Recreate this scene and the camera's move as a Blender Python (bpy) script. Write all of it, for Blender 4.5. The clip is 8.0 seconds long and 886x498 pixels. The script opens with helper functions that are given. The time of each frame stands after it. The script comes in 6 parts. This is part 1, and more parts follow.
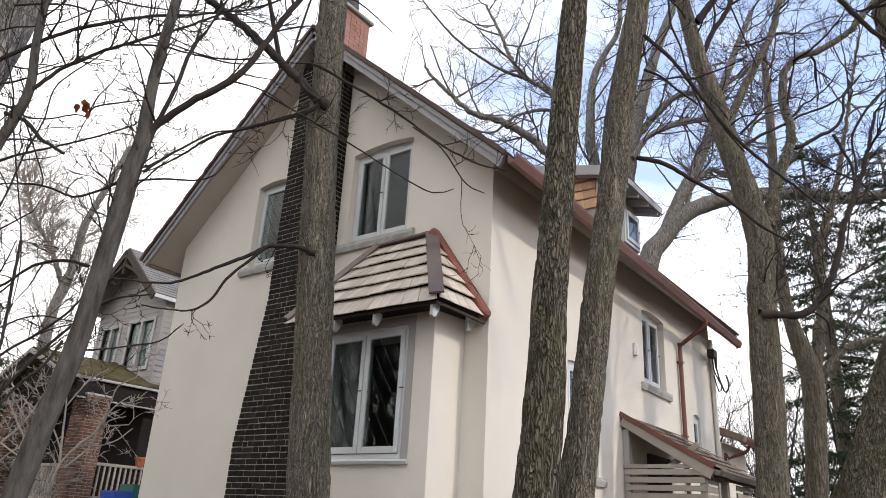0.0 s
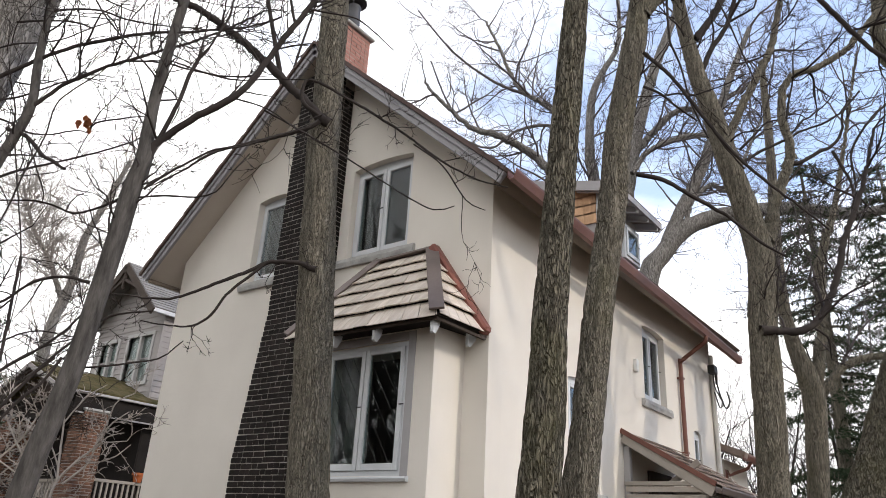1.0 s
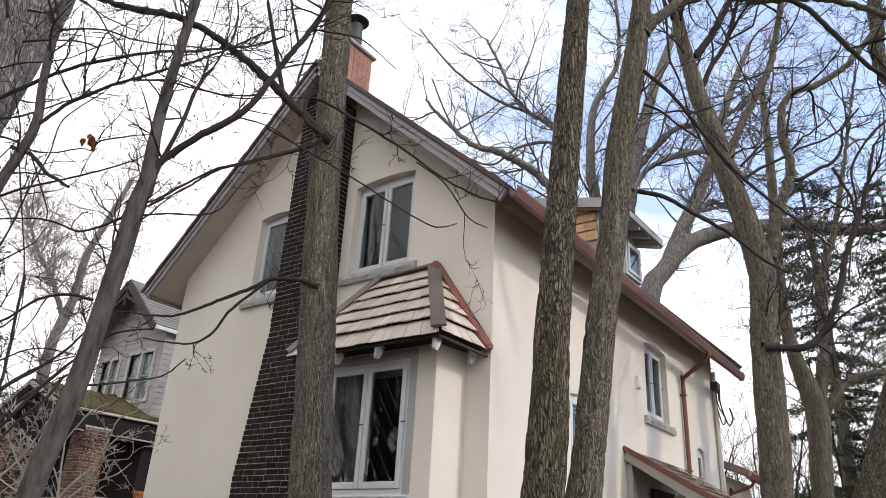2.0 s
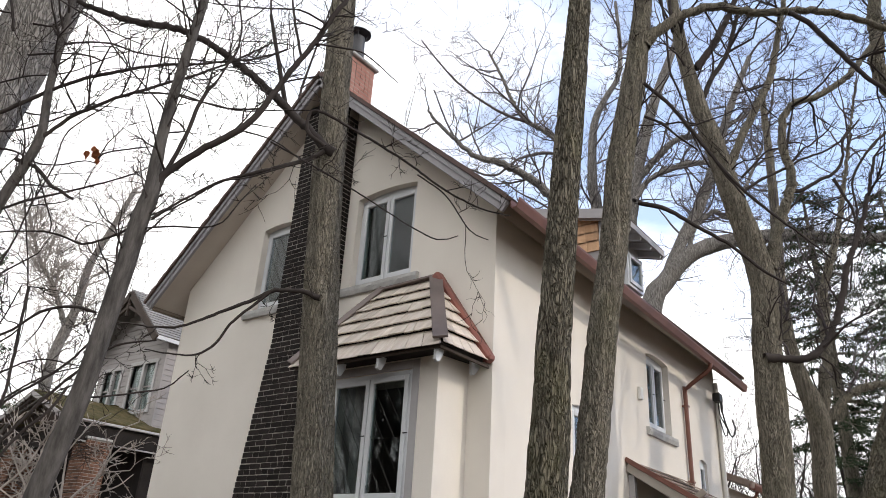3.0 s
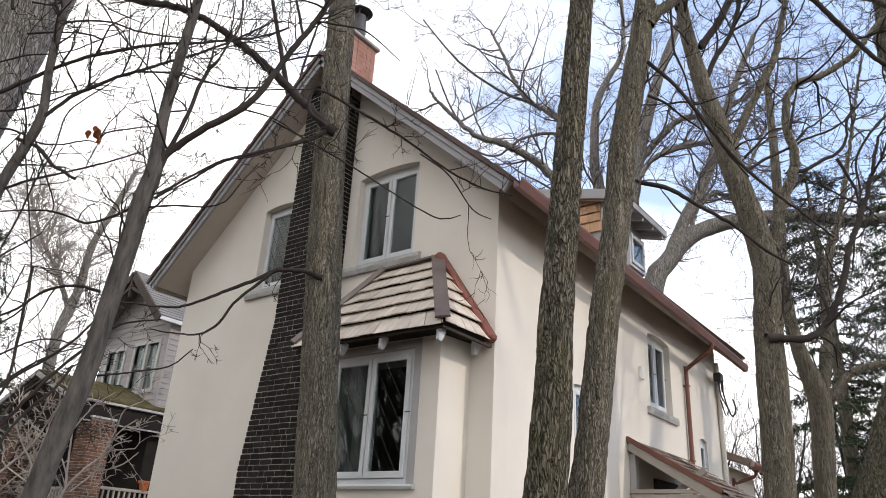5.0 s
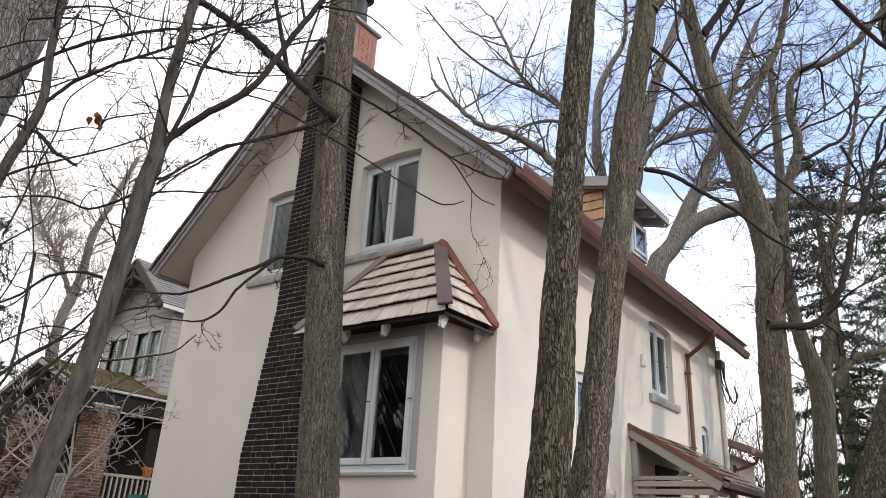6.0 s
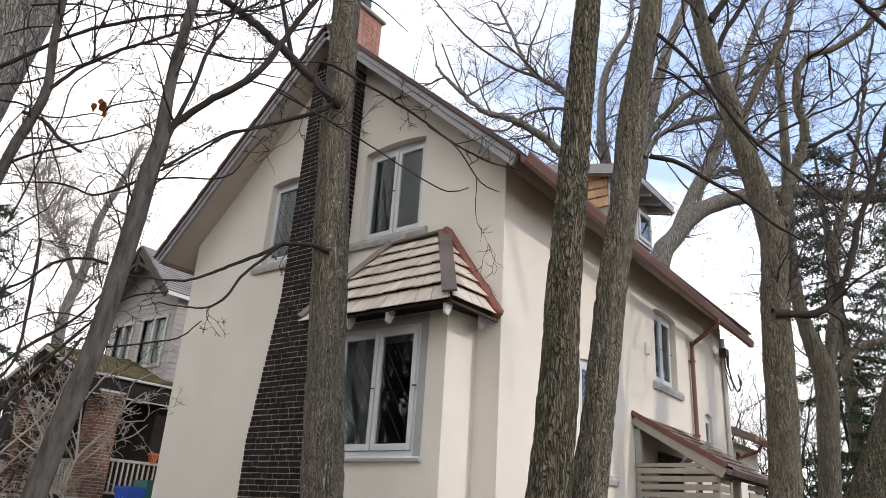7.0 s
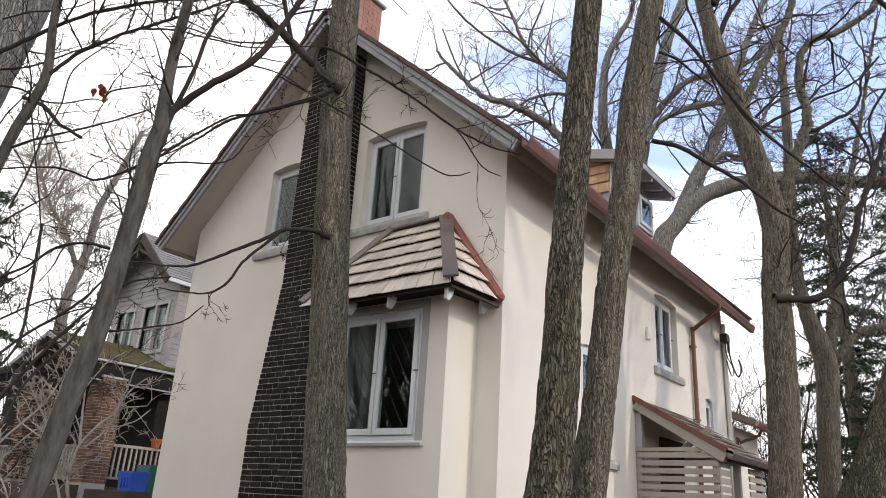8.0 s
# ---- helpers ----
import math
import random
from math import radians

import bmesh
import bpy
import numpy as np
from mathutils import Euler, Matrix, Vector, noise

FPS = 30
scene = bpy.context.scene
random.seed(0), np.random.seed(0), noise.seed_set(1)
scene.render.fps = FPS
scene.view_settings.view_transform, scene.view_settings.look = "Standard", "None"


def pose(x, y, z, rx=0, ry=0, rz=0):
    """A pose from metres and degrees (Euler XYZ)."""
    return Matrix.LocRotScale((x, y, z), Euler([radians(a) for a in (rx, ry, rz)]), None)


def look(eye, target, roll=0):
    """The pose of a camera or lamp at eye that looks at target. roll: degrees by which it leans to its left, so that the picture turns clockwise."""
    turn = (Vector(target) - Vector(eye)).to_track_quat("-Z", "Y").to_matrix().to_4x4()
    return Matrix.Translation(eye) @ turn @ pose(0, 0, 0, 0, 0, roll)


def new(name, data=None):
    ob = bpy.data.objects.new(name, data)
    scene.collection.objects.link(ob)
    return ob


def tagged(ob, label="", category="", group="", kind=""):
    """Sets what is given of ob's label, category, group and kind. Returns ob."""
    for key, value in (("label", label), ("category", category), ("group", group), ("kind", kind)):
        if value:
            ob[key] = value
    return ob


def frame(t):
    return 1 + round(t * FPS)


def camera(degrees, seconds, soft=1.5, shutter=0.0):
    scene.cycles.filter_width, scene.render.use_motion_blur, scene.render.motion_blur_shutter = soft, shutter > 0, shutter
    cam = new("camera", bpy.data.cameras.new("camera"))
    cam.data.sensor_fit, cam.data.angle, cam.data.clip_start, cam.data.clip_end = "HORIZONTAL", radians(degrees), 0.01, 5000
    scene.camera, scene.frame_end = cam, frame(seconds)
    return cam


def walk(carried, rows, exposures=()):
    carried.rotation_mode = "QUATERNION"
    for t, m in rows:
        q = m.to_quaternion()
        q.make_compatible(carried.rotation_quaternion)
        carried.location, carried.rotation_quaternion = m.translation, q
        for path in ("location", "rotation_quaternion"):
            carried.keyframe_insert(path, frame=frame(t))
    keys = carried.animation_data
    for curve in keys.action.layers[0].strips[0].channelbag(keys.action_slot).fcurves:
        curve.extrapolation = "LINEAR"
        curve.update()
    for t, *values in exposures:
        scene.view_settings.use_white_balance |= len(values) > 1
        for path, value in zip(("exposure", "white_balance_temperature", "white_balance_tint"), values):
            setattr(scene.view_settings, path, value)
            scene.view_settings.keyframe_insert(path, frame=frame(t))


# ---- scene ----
cam = camera(62.5, 8.0, soft=0.8)
PATH = [
    (0, (4.479, -6.71, 1.677), (3.336, -5.234, 2.395), 3.3),
    (0.5, (4.474, -6.711, 1.685), (3.336, -5.241, 2.422), 3.3),
    (1, (4.475, -6.718, 1.696), (3.34, -5.254, 2.45), 3.4),
    (1.5, (4.473, -6.725, 1.698), (3.342, -5.269, 2.472), 3.4),
    (2, (4.479, -6.738, 1.695), (3.35, -5.291, 2.49), 3.4),
    (3.5, (4.506, -6.766, 1.7), (3.378, -5.334, 2.523), 3.5),
    (4, (4.501, -6.769, 1.695), (3.37, -5.335, 2.509), 3.5),
    (4.5, (4.498, -6.766, 1.691), (3.361, -5.324, 2.483), 3.5),
    (6, (4.471, -6.754, 1.674), (3.321, -5.296, 2.417), 3.5),
    (6.5, (4.462, -6.751, 1.672), (3.305, -5.291, 2.4), 3.6),
    (7, (4.466, -6.752, 1.667), (3.301, -5.29, 2.379), 3.7),
    (7.5, (4.45, -6.744, 1.665), (3.282, -5.278, 2.362), 3.6),
    (8, (4.459, -6.749, 1.652), (3.286, -5.277, 2.33), 3.6),
]
walk(cam, [(t, look(eye, target, roll)) for t, eye, target, roll in PATH], [(0, 0.49), (8, 0.49)])

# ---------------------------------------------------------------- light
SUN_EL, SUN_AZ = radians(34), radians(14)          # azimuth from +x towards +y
world = bpy.data.worlds.new("sky")
scene.world = world
world.use_nodes = True
wn, wl = world.node_tree.nodes, world.node_tree.links
wn.clear()
w_out = wn.new("ShaderNodeOutputWorld")
w_bg = wn.new("ShaderNodeBackground")
w_sky = wn.new("ShaderNodeTexSky")
w_sky.sky_type, w_sky.sun_disc = "NISHITA", False
w_sky.sun_elevation, w_sky.sun_rotation = SUN_EL, radians(90) - SUN_AZ
w_sky.air_density, w_sky.dust_density, w_sky.ozone_density = 1.1, 0.5, 3.0
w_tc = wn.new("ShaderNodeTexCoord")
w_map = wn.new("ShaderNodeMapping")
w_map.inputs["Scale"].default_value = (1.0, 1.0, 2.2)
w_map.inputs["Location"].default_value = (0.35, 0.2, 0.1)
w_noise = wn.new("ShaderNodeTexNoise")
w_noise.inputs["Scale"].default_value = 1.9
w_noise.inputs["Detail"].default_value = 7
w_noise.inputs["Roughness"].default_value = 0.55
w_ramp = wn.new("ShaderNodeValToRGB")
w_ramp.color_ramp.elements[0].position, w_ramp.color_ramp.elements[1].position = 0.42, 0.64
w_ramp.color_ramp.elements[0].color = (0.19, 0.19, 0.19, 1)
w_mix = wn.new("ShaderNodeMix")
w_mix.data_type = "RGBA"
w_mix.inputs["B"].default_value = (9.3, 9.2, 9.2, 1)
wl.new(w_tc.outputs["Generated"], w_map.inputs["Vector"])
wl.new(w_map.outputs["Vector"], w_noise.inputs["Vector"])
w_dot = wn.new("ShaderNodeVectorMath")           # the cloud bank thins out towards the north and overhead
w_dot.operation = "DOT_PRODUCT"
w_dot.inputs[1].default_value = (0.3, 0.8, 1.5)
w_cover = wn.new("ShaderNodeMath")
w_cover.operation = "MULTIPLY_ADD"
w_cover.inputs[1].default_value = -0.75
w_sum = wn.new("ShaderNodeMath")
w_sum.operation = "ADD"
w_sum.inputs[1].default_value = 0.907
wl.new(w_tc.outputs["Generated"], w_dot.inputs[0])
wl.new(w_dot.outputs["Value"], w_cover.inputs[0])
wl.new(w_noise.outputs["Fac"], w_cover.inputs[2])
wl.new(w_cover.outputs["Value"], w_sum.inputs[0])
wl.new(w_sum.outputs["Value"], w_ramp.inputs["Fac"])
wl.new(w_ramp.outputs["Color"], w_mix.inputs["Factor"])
w_tone = wn.new("ShaderNodeVectorMath")           # a clear, deep winter blue between the clouds
w_tone.operation = "MULTIPLY"
w_tone.inputs[1].default_value = (1.35, 1.42, 1.62)
wl.new(w_sky.outputs["Color"], w_tone.inputs[0])
wl.new(w_tone.outputs["Vector"], w_mix.inputs["A"])
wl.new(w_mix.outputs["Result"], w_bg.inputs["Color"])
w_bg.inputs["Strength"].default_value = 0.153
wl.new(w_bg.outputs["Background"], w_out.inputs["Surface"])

sun_data = bpy.data.lights.new("sun", "SUN")
sun_data.energy, sun_data.angle, sun_data.color = 1.2, radians(2), (1.0, 0.89, 0.74)
sun = new("sun", sun_data)
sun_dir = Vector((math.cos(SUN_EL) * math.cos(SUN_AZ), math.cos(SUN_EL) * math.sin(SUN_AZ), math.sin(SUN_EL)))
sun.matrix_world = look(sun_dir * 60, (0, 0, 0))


# ---------------------------------------------------------------- materials
def shader(name, rough=0.7, metal=0.0):
    m = bpy.data.materials.new(name)
    m.use_nodes = True
    b = m.node_tree.nodes["Principled BSDF"]
    b.inputs["Roughness"].default_value, b.inputs["Metallic"].default_value = rough, metal
    b.inputs["Specular IOR Level"].default_value = 0.15 if rough >= 0.8 else 0.5
    return m, m.node_tree.nodes, m.node_tree.links, b


def coords(n, l, scale=(1, 1, 1), kind="Object"):
    tc, mp = n.new("ShaderNodeTexCoord"), n.new("ShaderNodeMapping")
    mp.inputs["Scale"].default_value = scale
    l.new(tc.outputs[kind], mp.inputs["Vector"])
    return mp.outputs["Vector"]


def noise_tex(n, l, vec, scale, detail=5, rough=0.55):
    t = n.new("ShaderNodeTexNoise")
    t.inputs["Scale"].default_value, t.inputs["Detail"].default_value, t.inputs["Roughness"].default_value = scale, detail, rough
    l.new(vec, t.inputs["Vector"])
    return t.outputs["Fac"]


def ramp(n, l, fac, stops):
    r = n.new("ShaderNodeValToRGB")
    while len(r.color_ramp.elements) < len(stops):
        r.color_ramp.elements.new(0.5)
    for e, (p, c) in zip(r.color_ramp.elements, stops):
        e.position, e.color = p, (*c, 1)
    l.new(fac, r.inputs["Fac"])
    return r.outputs["Color"]


def mixed(n, l, fac, a, b, how="MIX"):
    x = n.new("ShaderNodeMix")
    x.data_type, x.blend_type = "RGBA", how
    for v, s in ((fac, "Factor"), (a, "A"), (b, "B")):
        if isinstance(v, (int, float)):
            x.inputs[s].default_value = v
        elif isinstance(v, tuple):
            x.inputs[s].default_value = (*v, 1)
        else:
            l.new(v, x.inputs[s])
    return x.outputs["Result"]


def bump(n, l, b, height, strength, dist):
    x = n.new("ShaderNodeBump")
    x.inputs["Strength"].default_value, x.inputs["Distance"].default_value = strength, dist
    l.new(height, x.inputs["Height"])
    l.new(x.outputs["Normal"], b.inputs["Normal"])


def mottled(name, dark, light, big=1.5, fine=40, rough=0.8, metal=0.0, relief=0.3, dist=0.004, scale=(1, 1, 1), per=0.0):
    """A surface with two scales of tone and a fine relief; per: how far each piece differs."""
    m, n, l, b = shader(name, rough, metal)
    v = coords(n, l, scale)
    large, small = noise_tex(n, l, v, big), noise_tex(n, l, v, fine, 6, 0.65)
    c = ramp(n, l, large, [(0.3, dark), (0.7, light)])
    c = mixed(n, l, 0.35, c, ramp(n, l, small, [(0.25, dark), (0.75, light)]))
    if per:
        info = n.new("ShaderNodeObjectInfo")
        g = ramp(n, l, info.outputs["Random"], [(0, (1 - per,) * 3), (1, (1 + per,) * 3)])
        c = mixed(n, l, 1.0, c, g, "MULTIPLY")
    l.new(c, b.inputs["Base Color"])
    bump(n, l, b, small, relief, dist)
    return m


def bark_mat(name, dark, light, moss, ridge=30, stretch=0.26, depth=0.03, moss_from=0.56):
    m, n, l, b = shader(name, 0.92)
    v = coords(n, l, (1, 1, stretch))
    vor = n.new("ShaderNodeTexVoronoi")
    vor.feature = "DISTANCE_TO_EDGE"
    vor.inputs["Scale"].default_value = ridge
    warp = n.new("ShaderNodeTexNoise")
    warp.inputs["Scale"].default_value = 9
    l.new(v, warp.inputs["Vector"])
    add = n.new("ShaderNodeVectorMath")
    add.operation = "MULTIPLY_ADD"
    add.inputs[1].default_value = (0.2, 0.2, 0.2)
    l.new(warp.outputs["Color"], add.inputs[0])
    l.new(v, add.inputs[2])
    l.new(add.outputs["Vector"], vor.inputs["Vector"])
    flat = coords(n, l, (1, 1, 0.55))
    fine = noise_tex(n, l, flat, 75, 8, 0.75)
    mid = noise_tex(n, l, v, 30, 6, 0.7)
    big = noise_tex(n, l, flat, 1.7, 3)
    c = ramp(n, l, vor.outputs["Distance"], [(0.0, tuple(k * 0.25 for k in dark)), (0.09, tuple(k * 0.8 for k in dark)), (0.22, light)])
    c = mixed(n, l, 0.45, c, ramp(n, l, mid, [(0.38, tuple(k * 0.5 for k in dark)), (0.62, tuple(k * 1.15 for k in light))]))
    c = mixed(n, l, 0.3, c, ramp(n, l, fine, [(0.36, tuple(k * 0.5 for k in dark)), (0.66, tuple(k * 1.25 for k in light))]))
    g = ramp(n, l, big, [(moss_from, (0, 0, 0)), (moss_from + 0.2, (0.5, 0.5, 0.5))])
    c = mixed(n, l, g, c, moss)
    l.new(c, b.inputs["Base Color"])
    crack = ramp(n, l, vor.outputs["Distance"], [(0.0, (0, 0, 0)), (0.2, (1, 1, 1))])
    hm = n.new("ShaderNodeMath")
    hm.operation = "MULTIPLY_ADD"
    hm.inputs[1].default_value = 0.9
    l.new(mid, hm.inputs[0])
    l.new(crack, hm.inputs[2])
    bump(n, l, b, hm.outputs["Value"], 1.0, depth)
    return m


def glass_mat(name, tint=(0.75, 0.8, 0.8)):
    m = bpy.data.materials.new(name)
    m.use_nodes = True
    n, l = m.node_tree.nodes, m.node_tree.links
    n.clear()
    out, mix = n.new("ShaderNodeOutputMaterial"), n.new("ShaderNodeMixShader")
    tr, gl, fr = n.new("ShaderNodeBsdfTransparent"), n.new("ShaderNodeBsdfGlossy"), n.new("ShaderNodeLayerWeight")
    tr.inputs["Color"].default_value = (*tint, 1)
    gl.inputs["Roughness"].default_value = 0.015
    power, gloss = n.new("ShaderNodeMath"), n.new("ShaderNodeMath")
    power.operation, gloss.operation = "POWER", "MULTIPLY_ADD"
    power.inputs[1].default_value, gloss.inputs[1].default_value, gloss.inputs[2].default_value = 5.0, 0.96, 0.038
    l.new(fr.outputs["Facing"], power.inputs[0])
    l.new(power.outputs["Value"], gloss.inputs[0])
    w = noise_tex(n, l, coords(n, l), 2.2, 2)
    bp = n.new("ShaderNodeBump")
    bp.inputs["Strength"].default_value, bp.inputs["Distance"].default_value = 0.03, 0.02
    l.new(w, bp.inputs["Height"])
    l.new(bp.outputs["Normal"], gl.inputs["Normal"])
    l.new(gloss.outputs["Value"], mix.inputs["Fac"])
    l.new(tr.outputs["BSDF"], mix.inputs[1])
    l.new(gl.outputs["BSDF"], mix.inputs[2])
    l.new(mix.outputs["Shader"], out.inputs["Surface"])
    return m


STUCCO = mottled("stucco", (0.65, 0.61, 0.55), (0.755, 0.715, 0.65), 0.8, 110, 0.92, relief=0.6, dist=0.009)
BLACK_BRICK = mottled("black_brick", (0.006, 0.005, 0.0045), (0.026, 0.02, 0.018), 7, 55, 0.8, relief=0.8, dist=0.01, per=0.5)
RED_BRICK = mottled("red_brick", (0.20, 0.095, 0.075), (0.36, 0.20, 0.165), 6, 50, 0.85, relief=0.5, dist=0.006, per=0.4)
BROWN_BRICK = mottled("brown_brick", (0.09, 0.05, 0.036), (0.21, 0.115, 0.078), 6, 50, 0.85, relief=0.5, dist=0.006, per=0.4)
MORTAR = mottled("mortar", (0.29, 0.275, 0.26), (0.43, 0.41, 0.39), 3, 80, 0.95)
SOOTY_MORTAR = mottled("sooty_mortar", (0.10, 0.09, 0.08), (0.52, 0.48, 0.43), 3, 22, 0.95)
STONE = mottled("sill_stone", (0.33, 0.33, 0.32), (0.5, 0.49, 0.47), 7, 45, 0.9, relief=0.8, dist=0.02)
WHITE_PAINT = mottled("window_paint", (0.52, 0.54, 0.56), (0.60, 0.62, 0.64), 2, 50, 0.45, relief=0.08)
RAKE_PAINT = mottled("rake_paint", (0.24, 0.235, 0.25), (0.32, 0.31, 0.325), 2.5, 40, 0.6, relief=0.15)
GREY_PAINT = mottled("trim_paint", (0.30, 0.29, 0.29), (0.38, 0.37, 0.37), 1.5, 50, 0.6, relief=0.1)
PALE_SOFFIT = mottled("pale_soffit", (0.46, 0.41, 0.36), (0.56, 0.51, 0.45), 1.2, 40, 0.8, relief=0.2)
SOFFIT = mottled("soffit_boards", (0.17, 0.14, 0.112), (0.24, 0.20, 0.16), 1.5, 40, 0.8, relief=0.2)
RED_COPPER = mottled("red_copper", (0.17, 0.06, 0.045), (0.27, 0.10, 0.075), 2.5, 30, 0.5, 0.3, relief=0.15)
# near-black colour that stands in for shade under the porch and the shakes
SHADE_DARK = mottled("shade_dark", (0.012, 0.010, 0.009), (0.028, 0.024, 0.022), 2, 30, 0.8)
COPPER = mottled("copper", (0.12, 0.05, 0.037), (0.2, 0.086, 0.062), 2.5, 30, 0.45, 0.3, relief=0.15)
BROWN_METAL = mottled("brown_flashing", (0.13, 0.10, 0.09), (0.19, 0.155, 0.14), 3, 30, 0.5, 0.4, relief=0.1)
SHAKE = mottled("cedar_shakes", (0.44, 0.37, 0.31), (0.67, 0.61, 0.54), 2.2, 24, 0.85, relief=0.5, dist=0.006, scale=(6, 1, 1), per=0.13)
PORCH_SHAKE = mottled("weathered_shakes", (0.2, 0.145, 0.115), (0.38, 0.31, 0.265), 2.2, 24, 0.85, relief=0.5, dist=0.006, scale=(1, 6, 1), per=0.2)
CEDAR = mottled("new_cedar", (0.48, 0.28, 0.15), (0.62, 0.40, 0.24), 3, 26, 0.75, relief=0.3, scale=(6, 6, 1), per=0.15)
ROOFING = mottled("asphalt_shingle", (0.09, 0.065, 0.058), (0.15, 0.11, 0.10), 1.5, 90, 0.95, relief=0.6)
GREY_ROOFING = mottled("grey_shingle", (0.15, 0.145, 0.14), (0.27, 0.26, 0.25), 1.5, 70, 0.95, relief=0.6)
MOSSY = mottled("mossy_shingle", (0.024, 0.03, 0.007), (0.12, 0.092, 0.05), 3.4, 16, 0.95, relief=0.8, dist=0.02)
SIDING = mottled("grey_siding", (0.27, 0.25, 0.245), (0.35, 0.33, 0.32), 1.2, 40, 0.75, relief=0.15)
OLD_PAINT = mottled("old_paint", (0.36, 0.35, 0.35), (0.46, 0.45, 0.44), 3, 40, 0.7, relief=0.2)
SLAT_WOOD = mottled("painted_slats", (0.27, 0.24, 0.205), (0.36, 0.325, 0.285), 2, 35, 0.75, relief=0.25, per=0.1)
DARK_WOOD = mottled("dark_wood", (0.045, 0.036, 0.03), (0.09, 0.07, 0.06), 2, 30, 0.8)
WHITE_PIPE = mottled("pipe_plastic", (0.55, 0.53, 0.5), (0.66, 0.64, 0.6), 2, 30, 0.5)
BLACK_CABLE = mottled("black_cable", (0.012, 0.012, 0.012), (0.03, 0.03, 0.03), 4, 30, 0.5)
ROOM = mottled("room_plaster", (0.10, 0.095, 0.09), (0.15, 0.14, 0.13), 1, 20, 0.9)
CURTAIN = mottled("curtain_cloth", (0.42, 0.41, 0.39), (0.55, 0.54, 0.52), 3, 60, 0.9, scale=(5, 5, 1))
LEAD = mottled("lead_came", (0.04, 0.04, 0.04), (0.08, 0.08, 0.08), 4, 40, 0.85)
GALV = mottled("galvanised_flue", (0.025, 0.025, 0.028), (0.06, 0.06, 0.065), 4, 30, 0.6, 0.2)
BLUE_PLASTIC = mottled("blue_plastic", (0.01, 0.07, 0.42), (0.02, 0.10, 0.55), 3, 30, 0.45)
GREEN_PLASTIC = mottled("green_plastic", (0.01, 0.09, 0.07), (0.02, 0.13, 0.10), 3, 30, 0.5)
TERRACOTTA = mottled("orange_clay", (0.36, 0.10, 0.04), (0.5, 0.16, 0.06), 4, 30, 0.8)
EARTH = mottled("leafy_ground", (0.055, 0.042, 0.03), (0.15, 0.11, 0.075), 0.7, 18, 0.95, relief=0.9, dist=0.05)
DRY_LEAF = mottled("dry_leaf", (0.22, 0.07, 0.03), (0.36, 0.14, 0.06), 9, 40, 0.8)
NEEDLE = mottled("conifer_needles", (0.02, 0.033, 0.019), (0.065, 0.088, 0.048), 2, 30, 0.8)
BRIGHT_WHITE = mottled("white_plastic", (0.72, 0.72, 0.70), (0.8, 0.8, 0.78), 3, 40, 0.5, relief=0.05)
GLASS = glass_mat("window_glass")
BARK = bark_mat("furrowed_bark", (0.07, 0.061, 0.047), (0.31, 0.28, 0.222), (0.13, 0.122, 0.062), 70, 0.13, 0.02)
BARK_ROUGH = bark_mat("deep_furrowed_bark", (0.024, 0.02, 0.015), (0.27, 0.243, 0.185), (0.115, 0.11, 0.045), 34, 0.2, 0.05, 0.50)
BARK_SMOOTH = mottled("young_bark", (0.024, 0.022, 0.02), (0.13, 0.119, 0.11), 7, 22, 0.9, relief=0.9, dist=0.012, scale=(3, 3, 0.7))
BARK_PALE = bark_mat("pale_bark", (0.12, 0.11, 0.10), (0.36, 0.34, 0.315), (0.14, 0.13, 0.09), 22, 0.2, 0.03, 0.58)
TWIG = mottled("twig_bark", (0.022, 0.018, 0.017), (0.055, 0.046, 0.042), 3, 40, 0.9)
TWIG_MID = mottled("grey_twig_bark", (0.07, 0.062, 0.062), (0.16, 0.145, 0.145), 3, 40, 0.9)
TWIG_PALE = mottled("pale_twig_bark", (0.2, 0.175, 0.16), (0.42, 0.38, 0.345), 3, 40, 0.9)


# ---------------------------------------------------------------- mesh helpers
def link_mesh(name, bm, material, parent=None, label="", smooth=False):
    me = bpy.data.meshes.new(name)
    bm.normal_update()
    bm.to_mesh(me)
    bm.free()
    if smooth:
        me.polygons.foreach_set("use_smooth", [True] * len(me.polygons))
    me.materials.append(material)
    ob = new(name, me)
    if parent:
        ob.parent = parent
    if label:
        ob["label"] = label
    return ob


def part(name, bm, material, parent, label="", smooth=False):
    return link_mesh(name, bm, material, parent, label, smooth)


def empty(name, label, category, group="", kind=""):
    return tagged(new(name), label, category, group, kind)


def add_box(bm, x0, x1, y0, y1, z0, z1, m=None, bev=0.0):
    vs = [bm.verts.new((x, y, z)) for z in (z0, z1) for y in (y0, y1) for x in (x0, x1)]
    fs = [bm.faces.new([vs[i] for i in f]) for f in
          ((0, 2, 3, 1), (4, 5, 7, 6), (0, 1, 5, 4), (2, 6, 7, 3), (0, 4, 6, 2), (1, 3, 7, 5))]
    if bev:
        es = list({e for f in fs for e in f.edges})
        r = bmesh.ops.bevel(bm, geom=es, offset=bev, segments=1, affect="EDGES")
        vs = list({v for v in vs if v.is_valid} | set(r["verts"]))
    if m is not None:
        bmesh.ops.transform(bm, matrix=m, verts=vs)
    return vs


def box(x0, x1, y0, y1, z0, z1, m=None, bev=0.0):
    bm = bmesh.new()
    add_box(bm, x0, x1, y0, y1, z0, z1, m, bev)
    return bm


